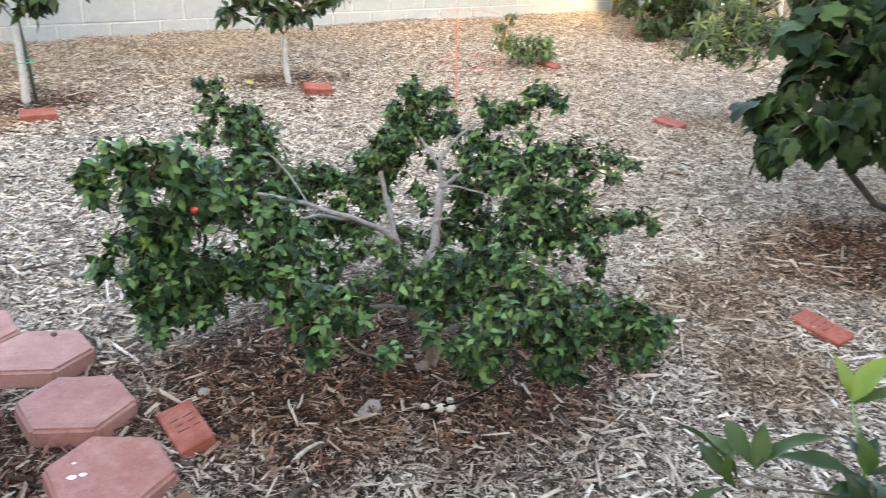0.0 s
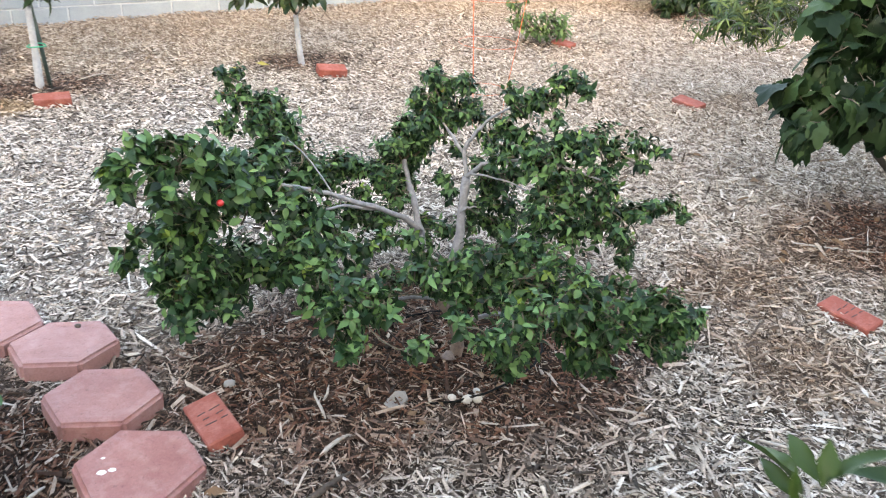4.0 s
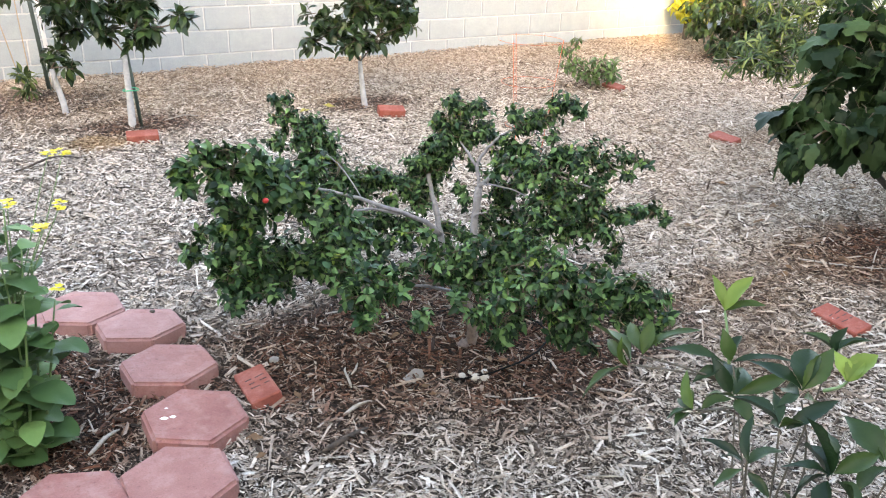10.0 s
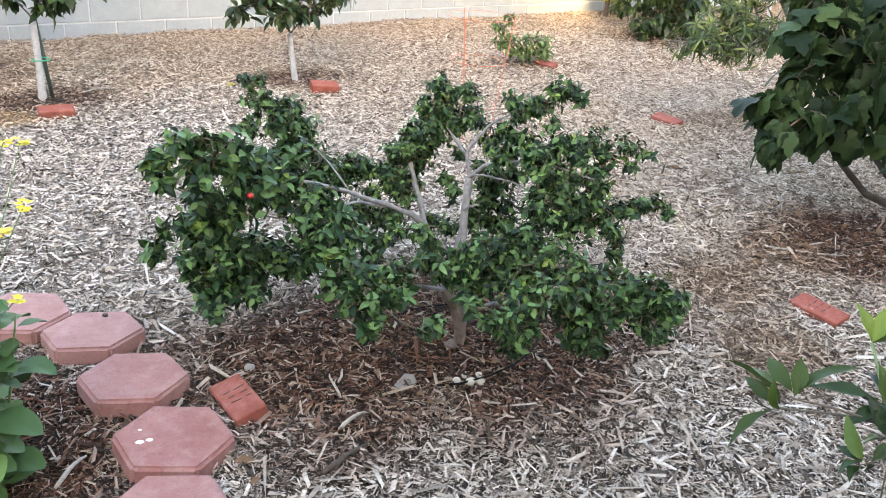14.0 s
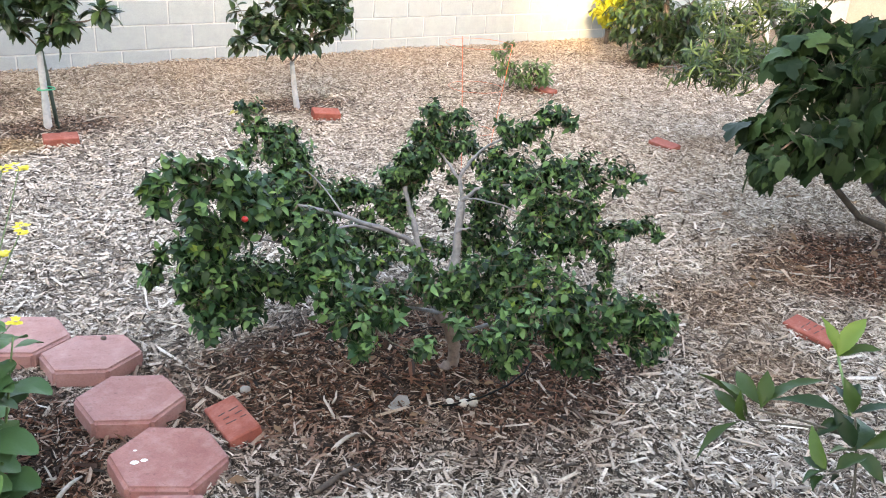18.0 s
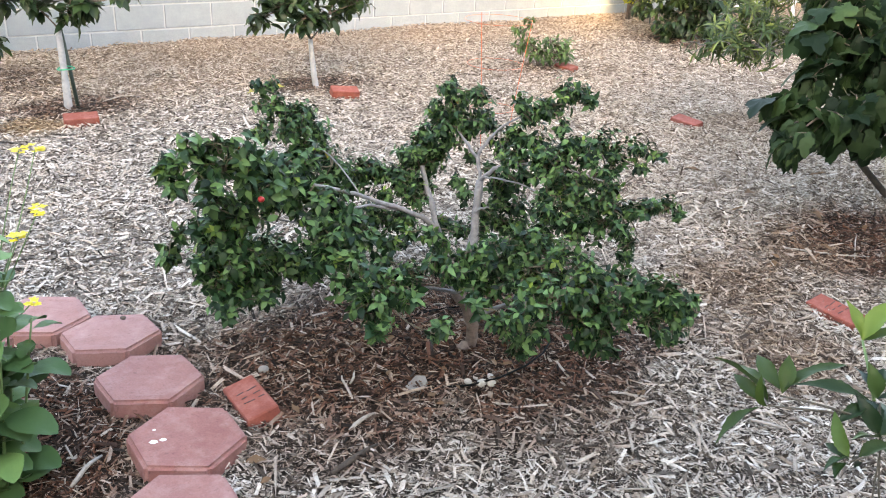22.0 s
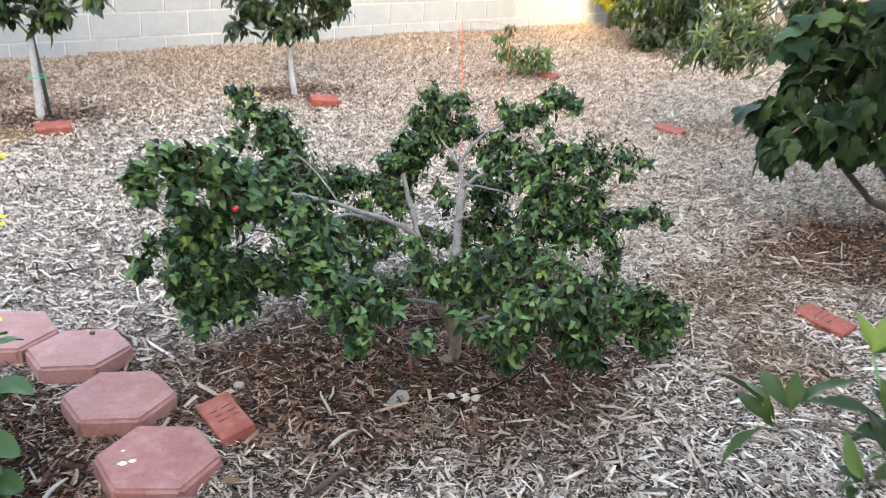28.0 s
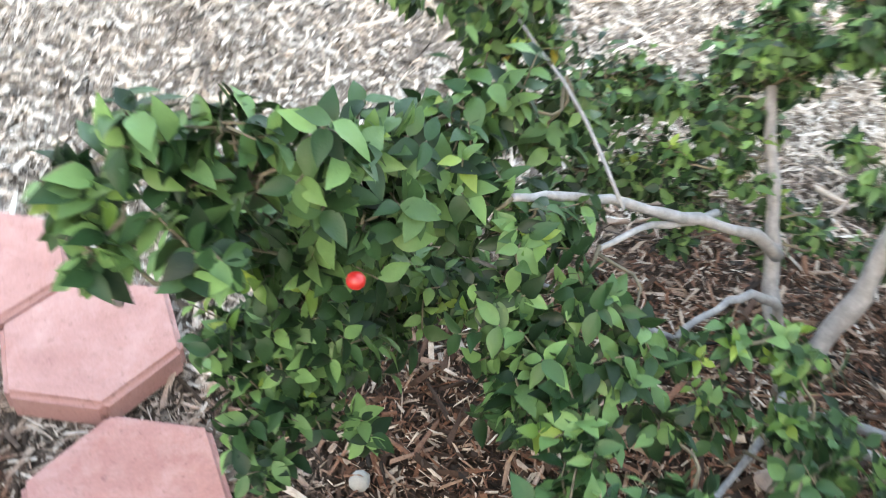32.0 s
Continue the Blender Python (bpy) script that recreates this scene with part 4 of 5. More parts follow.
# ---- trees and shrubs ----
def crown(root, clumps, rng, leaf, mat, sprig_density, per, droop, twig_mat, hub, name="foliage", label="", whorl=0):
    """One clump of leaves a part, with twigs from the hub."""
    shapes = [leaf(rng) for _ in range(6)]
    nodes = [Vector(hub)]
    for x, y, z, r in sorted(clumps, key=lambda k: (Vector(k[:3]) - Vector(hub)).length):
        leaves, twigs = Soup(), Soup()
        c = Vector((x, y, z))
        near = min(nodes, key=lambda p: (p - c).length + 0.4 * (p - nodes[0]).length)
        tube(twigs, bent(near, c, rng, 0.02, 5), taper(0.006, 0.003, 5), 5)
        nodes.append(c)
        for (a, b), spots in leaf_spots(rng, c, r, max(4, int(r * r * sprig_density)), per, droop, whorl):
            tube(twigs, bent(a, b, rng, 0.01, 2), taper(0.003, 0.0015, 2), 4)
            for p, d, up in spots:
                v, f = shapes[rng.randrange(6)]
                leaves.add(placed(v, p, d, up, rng.uniform(0.7, 1.15)), f)
        part(name, leaves.mesh(name, mat, True), root, label, kind="stuff")
        part("branchwork", twigs.mesh("branchwork", twig_mat, True), root, kind="stuff")


def citrus_leaf(rng):
    return leaf_shape(rng.uniform(0.08, 0.11), rng.uniform(0.04, 0.052), rng.uniform(0.1, 0.4), rng.uniform(0.1, 0.5), 0.1)


def trunk_part(root, pts, r0, r1, mat, label, rng, name="trunk"):
    s = Soup()
    tube(s, pts, [r * rng.uniform(0.92, 1.08) for r in taper(r0, r1, len(pts) - 1)], 10)
    return part(name, s.mesh(name, mat, True), root, label)


def young_citrus(x, y, lean, height, low, upper, label, seed):
    """low: the clumps that hang round the crown's foot, in the world; upper: how many fill the crown above them."""
    rng = random.Random(seed)
    z = ground_height(x, y)
    root = thing("citrus_tree", x, y, z, label, "tree", "young citrus trees along the wall")
    top = Vector((lean[0], lean[1], height))
    trunk_part(root, bent((0, 0, -0.05), top, rng, 0.012, 8), 0.024, 0.017, MAT_WHITEWASH, "whitewashed slender trunk", rng)
    clumps = [(cx - x, cy - y, cz - z, r) for cx, cy, cz, r in low]
    for k in range(upper):
        a, q = rng.uniform(0, 6.28), 0.3 * math.sqrt(rng.random())
        clumps.append((top.x + q * math.cos(a), top.y + q * math.sin(a), 0.75 + 0.75 * k / upper, rng.uniform(0.1, 0.14)))
    crown(root, clumps, rng, citrus_leaf, MAT_CITRUS, 1150, 6, 0.3, MAT_VINE, top)
    return root


young_citrus(-3.235, -1.84, (0.0, 0.0), 0.47, [(-3.32, -1.72, 0.56, 0.09), (-3.16, -1.83, 0.55, 0.1), (-3.07, -1.92, 0.6, 0.1), (-2.9, -2.0, 0.66, 0.08), (-3.24, -1.7, 0.7, 0.1), (-3.08, -1.8, 0.72, 0.1), (-3.38, -1.8, 0.68, 0.09)], 9, "young citrus tree with whitewashed trunk tied to a green stake", 5)
young_citrus(-3.572, -1.27, (-0.045, 0.05), 0.3, [(-3.58, -1.15, 0.34, 0.09), (-3.5, -1.28, 0.27, 0.07), (-3.45, -1.15, 0.5, 0.11), (-3.52, -1.15, 0.62, 0.11), (-3.42, -1.2, 0.7, 0.1)], 8, "slim young citrus tree with thin white trunk by the wall", 6)
young_citrus(-1.55, -1.87, (-0.04, 0.02), 0.33, [(-1.93, -1.77, 0.42, 0.09), (-1.79, -1.83, 0.5, 0.12), (-1.67, -1.95, 0.43, 0.11), (-1.5, -1.95, 0.46, 0.11), (-1.3, -2.0, 0.54, 0.1), (-1.62, -1.85, 0.66, 0.14), (-1.84, -1.7, 0.58, 0.12), (-1.4, -1.85, 0.62, 0.13), (-1.25, -1.95, 0.68, 0.09)], 10, "round young citrus tree with slender whitewashed trunk", 7)


young_citrus(3.86, -0.94, (0.0, 0.05), 0.5, [(4.06, -0.94, 0.62, 0.14), (4.31, -0.99, 0.66, 0.14), (3.81, -0.84, 0.7, 0.15)], 6, "young citrus tree with pale trunk beside a citrus bush", 8)


def garden_stake(x, y, top, r, mat, label):
    rng = random.Random(3)
    s = Soup()
    z = ground_height(x, y)
    tube(s, [(x, y, z - 0.05), (x + (top[0] - x) * 0.5, y + (top[1] - y) * 0.5, (z + top[2]) / 2), top], [r, r, r], 8)
    return tagged(new("garden_stake", s.mesh("garden_stake", mat, True)), label, "stake")


garden_stake(-3.165, -1.8, (-3.2, -1.72, 0.44), 0.012, MAT_STAKE, "dark green metal stake beside the citrus trunk")
tie = Soup()
tube(tie, [(-3.215 + 0.05 * math.cos(a * 0.6), -1.82 + 0.05 * math.sin(a * 0.6), 0.2 + 0.004 * math.sin(a)) for a in range(11)], [0.004] * 11, 6)
tagged(new("plant_tie", tie.mesh("plant_tie", MAT_TIE, True)), "bright green plastic tie round trunk and stake", "plant tie")
garden_stake(-3.545, -0.5, (-3.59, -0.3, 0.95), 0.016, MAT_PVC, "white plastic pipe stake leaning towards the wall")
garden_stake(-3.585, -0.5, (-3.645, -0.3, 0.95), 0.016, MAT_STAKE, "dark green stake leaning beside a white pipe")
garden_stake(3.3, -2.4, (3.05, -2.4, 0.9), 0.018, MAT_PVC, "white plastic pipe stake behind a narrow-leaved tree")
garden_stake(-3.76, -0.78, (-3.92, -0.5, 0.8), 0.004, MAT_CANE, "thin tan garden cane")
garden_stake(-3.72, -0.8, (-3.74, -0.5, 0.8), 0.004, MAT_CANE, "thin tan garden cane")


def low_shrub():
    rng = random.Random(21)
    x, y = 0.45, -1.95
    root = thing("low_shrub", x, y, ground_height(x, y), "low leafy green shrub standing in the mulch", "shrub")
    cl = [(-0.1, 0.06, 0.2, 0.12), (-0.16, 0.06, 0.3, 0.08), (0.0, 0.0, 0.12, 0.12), (0.12, -0.06, 0.12, 0.13), (0.22, -0.12, 0.14, 0.1), (0.1, -0.02, 0.2, 0.08), (-0.06, 0.05, 0.38, 0.06)]
    crown(root, cl, rng, lambda r: leaf_shape(r.uniform(0.05, 0.08), r.uniform(0.02, 0.03), 0.3, 0.3), leaf_material("shrub_leaf", (0.05, 0.1, 0.03), (0.09, 0.16, 0.05), (0.16, 0.25, 0.08)), 1000, 7, 0.4, MAT_VINE, (0, 0, 0.0))


low_shrub()


def weed():
    rng = random.Random(23)
    x, y = -3.76, -0.82
    root = thing("weed", x, y, ground_height(x, y), "small bright green weed growing by the canes", "plant")
    cl = [(0, 0, 0.06, 0.06), (0.02, 0.0, 0.14, 0.05), (-0.02, 0.02, 0.2, 0.04)]
    crown(root, cl, rng, lambda r: leaf_shape(r.uniform(0.06, 0.09), r.uniform(0.02, 0.03), 0.3, 0.3), MAT_LANCE, 1600, 7, 0.3, MAT_STEM, (0, 0, 0.0))


weed()


def tomato_cage():
    x, y = -1.33, -3.62
    z = ground_height(x, y)
    root = thing("tomato_cage", x, y, z, "thin orange wire tomato cage standing in the mulch", "plant cage")
    for h, r in ((0.69, 0.185), (0.45, 0.155), (0.2, 0.12)):
        s = Soup()
        tube(s, [(r * math.cos(i * math.pi / 12), r * math.sin(i * math.pi / 12), h) for i in range(25)], [0.001] * 25, 5)
        part("ring", s.mesh("ring", MAT_WIRE, True), root)
    for k in range(3):
        a = 5.64 + k * 2.094
        s = Soup()
        tube(s, [(0.09 * math.cos(a), 0.09 * math.sin(a), -0.08), (0.12 * math.cos(a), 0.12 * math.sin(a), 0.2), (0.185 * math.cos(a), 0.185 * math.sin(a), 0.7)], [0.0017] * 3, 5)
        part("leg", s.mesh("leg", MAT_WIRE, True), root)


tomato_cage()


def wall_citrus():
    rng = random.Random(31)
    x, y = 2.84, -1.4
    root = thing("citrus_bush", x, y, ground_height(x, y), "dense dark green citrus bush beside the block wall", "bush")
    trunk_part(root, bent((0, 0, -0.05), (0.02, 0, 0.7), rng, 0.02, 6), 0.05, 0.03, MAT_VINE, "", rng)
    cl = []
    for k in range(46):
        a, q = rng.uniform(0, 6.28), 0.48 * math.sqrt(rng.random())
        cl.append((q * math.cos(a), q * math.sin(a), 0.1 + 1.4 * rng.random() ** 1.4, rng.uniform(0.13, 0.19)))
    crown(root, cl, rng, citrus_leaf, MAT_CITRUS, 520, 7, 1.3, MAT_VINE, (0, 0, 0.5))


wall_citrus()


def yellow_bush():
    rng = random.Random(33)
    x, y = 3.12, -0.38
    root = thing("yellow_bush", x, y, ground_height(x, y), "sunlit bush with bright yellow leaves against the wall", "bush")
    trunk_part(root, bent((0, 0, -0.05), (0, 0, 0.6), rng, 0.02, 6), 0.03, 0.02, MAT_VINE, "", rng)
    cl = [(rng.uniform(-0.25, 0.3), rng.uniform(-0.2, 0.15), rng.uniform(0.25, 1.3), rng.uniform(0.1, 0.16)) for _ in range(22)]
    crown(root, cl, rng, citrus_leaf, MAT_YELLOW, 700, 7, 0.4, MAT_VINE, (0, 0, 0.4))


yellow_bush()


def narrow_leaf_tree():
    rng = random.Random(41)
    x, y = 0.1, -4.35
    z = ground_height(x, y)
    root = thing("narrow_leaf_tree", x, y, z, "pale green tree with long narrow drooping leaves", "tree")
    trunk_part(root, bent((1.0, -0.2, -0.05), (0.05, 0.0, 0.95), rng, 0.03, 8), 0.03, 0.012, bark_material("pale_bark", (0.2, 0.18, 0.16), (0.36, 0.33, 0.3)), "pale grey trunk", rng)
    cl = [(-0.45, 0.13, 0.58, 0.09), (-0.42, -0.03, 0.58, 0.08), (-0.3, 0.07, 0.64, 0.12), (-0.18, 0.04, 0.74, 0.13), (-0.24, -0.12, 0.58, 0.12), (-0.33, -0.08, 0.54, 0.07), (-0.21, 0.11, 0.86, 0.12), (-0.04, 0.03, 0.88, 0.13), (-0.05, -0.1, 0.66, 0.12)]
    for k in range(13):
        t, q = rng.uniform(0, 6.28), 0.42 * math.sqrt(rng.random())
        cl.append((0.1 + q * math.cos(t), q * math.sin(t), 0.55 + rng.random() * 0.5, rng.uniform(0.08, 0.13)))
    crown(root, cl, rng, lambda r: leaf_shape(r.uniform(0.048, 0.074), r.uniform(0.011, 0.016), 0.3, 0.75), MAT_LANCE, 1350, 10, 0.4, MAT_LIMB, (0.0, 0.05, 0.8), whorl=7)


narrow_leaf_tree()


MAT_PALETRUNK = bark_material("pale_grey_bark", (0.2, 0.185, 0.168), (0.42, 0.395, 0.365), 40.0)


def broad_leaf_tree():
    rng = random.Random(51)
    x, y = -0.6, -5.8
    z = ground_height(x, y)
    root = thing("broad_leaf_tree", x, y, z, "low tree with large dark lobed leaves and pale twisted trunk", "tree")
    trunk_part(root, [(0.05, -0.02, -0.06), (0.03, 0.0, 0.1), (0.0, 0.02, 0.22), (0.03, 0.03, 0.45), (0.05, 0.0, 0.9)], 0.06, 0.035, MAT_PALETRUNK, "pale grey lower trunk", rng)
    trunk_part(root, [(0.0, 0.02, 0.22), (-0.08, 0.08, 0.2), (-0.17, 0.16, 0.24), (-0.26, 0.25, 0.36), (-0.4, 0.3, 0.5)], 0.02, 0.01, MAT_DARKBARK, "dark crooked side limb", rng, "limb")
    trunk_part(root, [(0.0, 0.02, 0.22), (-0.02, 0.16, 0.3), (-0.08, 0.3, 0.45), (-0.1, 0.4, 0.7)], 0.017, 0.009, MAT_DARKBARK, "dark crooked side limb", rng, "limb")
    cl = [(-0.37, 0.46, 1.00, 0.13), (-0.27, 0.37, 0.96, 0.14), (-0.21, 0.27, 0.98, 0.14), (-0.33, 0.25, 0.78, 0.14), (-0.27, 0.15, 0.80, 0.13), (-0.45, 0.19, 0.62, 0.13), (-0.34, 0.13, 0.7, 0.12), (-0.43, 0.36, 0.84, 0.13), (-0.57, 0.34, 0.74, 0.11), (-0.69, 0.31, 0.64, 0.10), (-0.76, 0.37, 0.65, 0.07), (-0.78, 0.25, 0.57, 0.09), (-0.87, 0.23, 0.53, 0.05), (-0.64, 0.22, 0.61, 0.1), (-0.58, 0.18, 0.64, 0.08), (-0.47, 0.48, 0.89, 0.08), (-0.08, 0.18, 0.90, 0.15), (-0.21, 0.03, 0.74, 0.14), (-0.22, 0.02, 0.58, 0.1), (-0.34, 0.02, 0.54, 0.09), (-0.1, -0.08, 0.56, 0.1)]
    for k in range(22):
        a, q = rng.uniform(0, 6.28), 0.6 * math.sqrt(rng.random())
        cl.append((q * math.cos(a) + 0.15, q * math.sin(a) + 0.05, 0.62 + 0.45 * rng.random(), rng.uniform(0.12, 0.17)))
    crown(root, cl, rng, lambda r: lobed_shape(r.uniform(0.075, 0.118), r, 5, r.uniform(0.0, 0.5), r.uniform(0.15, 0.7)), MAT_GRAPE, 420, 6, 2.6, MAT_VINE, (0.0, 0.05, 0.6))


broad_leaf_tree()


MAT_TWIGGREY = bark_material("sapling_bark", (0.07, 0.06, 0.045), (0.18, 0.155, 0.12), 90.0)


def sapling():
    """Large-leaved young plant close to the camera's stand: whorls of leaves on thin stems that fork from one foot."""
    rng = random.Random(61)
    x, y = -3.34, -7.03
    root = thing("sapling", x, y, 0.0, "young sapling with large glossy green leaves on thin stems", "sapling")
    fork = [Vector((0.05, -0.04, ground_height(x, y) - 0.05)), Vector((0.04, -0.03, 0.3)), Vector((0.02, -0.01, 0.52))]
    s = Soup()
    tube(s, [fork[0], (fork[0] + fork[1]) / 2 + Vector((0.01, 0, 0)), fork[1], fork[2]], [0.006, 0.0052, 0.0046, 0.004], 7)
    part("trunk", s.mesh("trunk", MAT_TWIGGREY, True), root, "thin grey-brown trunk")
    face = Vector((-0.15, -0.1, 1.0))

    def whorl(at, leaves, mat, label="", side=None):
        end = Vector(at)
        s = Soup()
        low = fork[2] if rng.random() < 0.6 else fork[1]
        tube(s, bent(Vector(side) if side else low, end, rng, 0.008 if side else 0.025, 6), taper(0.0018, 0.0012, 6), 6)
        stem = part("stem", s.mesh("stem", MAT_TWIGGREY, True), root, "thin grey-brown stem")
        for dx, dy, dz, length, width in leaves:
            d = Vector((dx, dy, dz)).normalized()
            v, f = leaf_shape(length * 1.04, width * 0.72, rng.uniform(0.5, 1.2), rng.uniform(0.15, 0.65), 0.22, 17, rng.uniform(0.92, 1.1), 0.09)
            foot = end + d * 0.004 + unit(rng) * 0.004
            part("leaf", mesh_of("leaf", v, f, mat, True), stem, label, pose_of(foot, d, face + unit(rng) * 0.7))
        return stem

    whorl((-0.093, 0.172, 0.858), [(-0.89, 0.3, -0.35, 0.07, 0.027), (-0.08, 0.93, 0.36, 0.056, 0.024), (0.11, 0.74, 0.66, 0.074, 0.05), (-0.58, 0.27, 0.77, 0.038, 0.022)], MAT_MIDLEAF, side=(0.028, 0.095, 0.835))
    whorl((-0.077, 0.168, 0.872), [(0.72, -0.28, 0.64, 0.078, 0.033), (0.24, 0.9, 0.37, 0.06, 0.03), (0.5, 0.3, 0.8, 0.05, 0.03)], MAT_MIDLEAF, side=(0.028, 0.1, 0.845))
    whorl((0.03, 0.105, 0.862), [(-0.59, 0.74, 0.33, 0.088, 0.031), (-0.26, 0.21, 0.94, 0.044, 0.03), (0.61, 0.33, 0.72, 0.042, 0.03), (0.86, -0.44, 0.27, 0.085, 0.022), (-0.97, 0.14, -0.19, 0.05, 0.024), (0.39, 0.75, 0.53, 0.049, 0.024)], MAT_SAPLING)
    whorl((0.023, 0.08, 0.825), [(-0.88, 0.39, 0.27, 0.046, 0.026), (0.75, 0.33, 0.57, 0.055, 0.041), (0.71, -0.51, 0.49, 0.078, 0.031), (0.48, 0.64, 0.6, 0.06, 0.032), (-0.27, -0.96, 0.08, 0.035, 0.034), (-0.4, 0.3, 0.85, 0.05, 0.03)], MAT_SAPLING)
    whorl((-0.066, 0.069, 0.833), [(-0.97, 0.25, 0.09, 0.04, 0.017), (-1.0, -0.08, -0.04, 0.032, 0.021), (0.12, 0.99, 0.09, 0.036, 0.018), (0.91, -0.1, -0.4, 0.028, 0.017)], MAT_SAPLING, side=(0.023, 0.08, 0.8))
    whorl((-0.065, 0.068, 0.836), [(-0.04, 0.7, 0.71, 0.05, 0.027), (0.74, -0.33, 0.59, 0.04, 0.028), (0.54, 0.83, 0.16, 0.043, 0.02)], MAT_MIDLEAF, "fresh mid-green leaf", (0.023, 0.08, 0.805))
    whorl((-0.079, -0.087, 0.952), [(-0.38, 0.73, 0.58, 0.058, 0.026), (0.6, 0.51, 0.61, 0.056, 0.048), (0.42, -0.21, 0.88, 0.053, 0.036), (0.23, 0.97, 0.0, 0.035, 0.028), (-1.0, 0.01, 0.03, 0.029, 0.018), (0.98, -0.13, -0.11, 0.03, 0.021)], MAT_SAPLING)
    whorl((-0.015, -0.071, 0.981), [(-0.19, 0.81, 0.56, 0.036, 0.018), (0.79, -0.22, 0.57, 0.042, 0.018), (0.06, 0.06, 1.0, 0.03, 0.026)], MAT_SAPLING)
    whorl((-0.13, -0.103, 0.933), [(-0.32, 0.7, 0.63, 0.053, 0.025), (0.59, 0.61, 0.53, 0.048, 0.02), (0.68, -0.34, 0.65, 0.062, 0.025), (0.35, -0.61, 0.71, 0.028, 0.022), (0.27, 0.96, -0.07, 0.032, 0.02)], MAT_SAPLING)
    whorl((-0.208, -0.127, 0.927), [(0.28, 0.52, 0.81, 0.048, 0.02), (-0.48, 0.72, 0.51, 0.043, 0.015), (0.84, -0.05, 0.53, 0.043, 0.021), (-0.93, 0.33, -0.18, 0.032, 0.017), (0.25, -0.87, -0.41, 0.03, 0.018), (0.2, 0.97, -0.1, 0.032, 0.016)], MAT_SAPLING)
    whorl((-0.136, -0.176, 0.921), [(0.22, 0.6, 0.77, 0.06, 0.05), (0.82, -0.36, 0.45, 0.052, 0.028), (-0.49, 0.75, 0.45, 0.04, 0.022), (0.4, 0.84, 0.36, 0.048, 0.041), (-0.08, -0.98, -0.19, 0.034, 0.03), (-0.68, 0.63, -0.37, 0.042, 0.024), (-0.76, -0.5, -0.41, 0.042, 0.028)], MAT_SAPLING)
    whorl((-0.02, -0.17, 0.89), [(0.0, 0.79, 0.61, 0.06, 0.046), (0.62, -0.24, 0.75, 0.06, 0.038), (-0.66, 0.32, -0.68, 0.048, 0.036), (0.65, 0.46, 0.6, 0.058, 0.042), (0.21, -0.92, -0.33, 0.04, 0.034)], MAT_SAPLING)
    whorl((-0.16, -0.17, 0.84), [(-0.21, 0.89, 0.4, 0.05, 0.036), (0.69, 0.53, 0.5, 0.056, 0.042), (0.72, -0.26, 0.65, 0.055, 0.036), (-0.75, 0.3, -0.59, 0.04, 0.031), (0.09, -0.88, -0.46, 0.04, 0.031)], MAT_SAPLING)
    for foot, top, leaves in (((0.03, 0.105, 0.862), (0.064, 0.156, 0.914), ((0.05, 0.53, 0.84, 0.056, 0.024), (0.53, -0.06, 0.84, 0.064, 0.038), (0.7, -0.57, 0.43, 0.056, 0.029))), ((-0.015, -0.071, 0.93), (0.043, -0.061, 0.92), ((0.11, 0.61, 0.79, 0.042, 0.028), (0.57, -0.17, 0.8, 0.05, 0.046), (0.53, -0.04, 0.85, 0.036, 0.031)))):
        s = Soup()
        tube(s, bent(foot, top, rng, 0.003, 4), taper(0.0024, 0.0018, 4), 6)
        shoot = part("shoot", s.mesh("shoot", MAT_STEM, True), root, "pale green new shoot")
        for dx, dy, dz, length, width in leaves:
            v, f = leaf_shape(length, width * 0.72, 0.7, 0.2, 0.2, 17, 1.05, 0.08)
            fresh = dz > 0.5
            part("leaf", mesh_of("leaf", v, f, MAT_SHOOT if fresh else MAT_MIDLEAF, True), shoot, "bright yellow-green new leaf" if fresh else "mid-green leaf", pose_of(top, (dx, dy, dz), face))


sapling()


def round_leaf(length, width, curl, rng):
    """A broad blunt leaf with a wavy rim, on a short stalk, along +y."""
    n, v = 14, [Vector((0, 0.5 * length, -0.12 * curl * length))]
    for i in range(n):
        t = 2 * math.pi * i / n
        y = 0.5 * length - 0.42 * length * math.cos(t)
        if i == 0:
            y = 0.0
        x = width / 2 * math.sin(t) * (1 + rng.uniform(-0.05, 0.05))
        k = y / length
        v.append(Vector((x, y, 0.22 * abs(x) - curl * length * k * k + 0.05 * width * math.sin(3 * t + 1))))
    return v, [(0, 1 + i, 1 + (i + 1) % n) for i in range(n)]


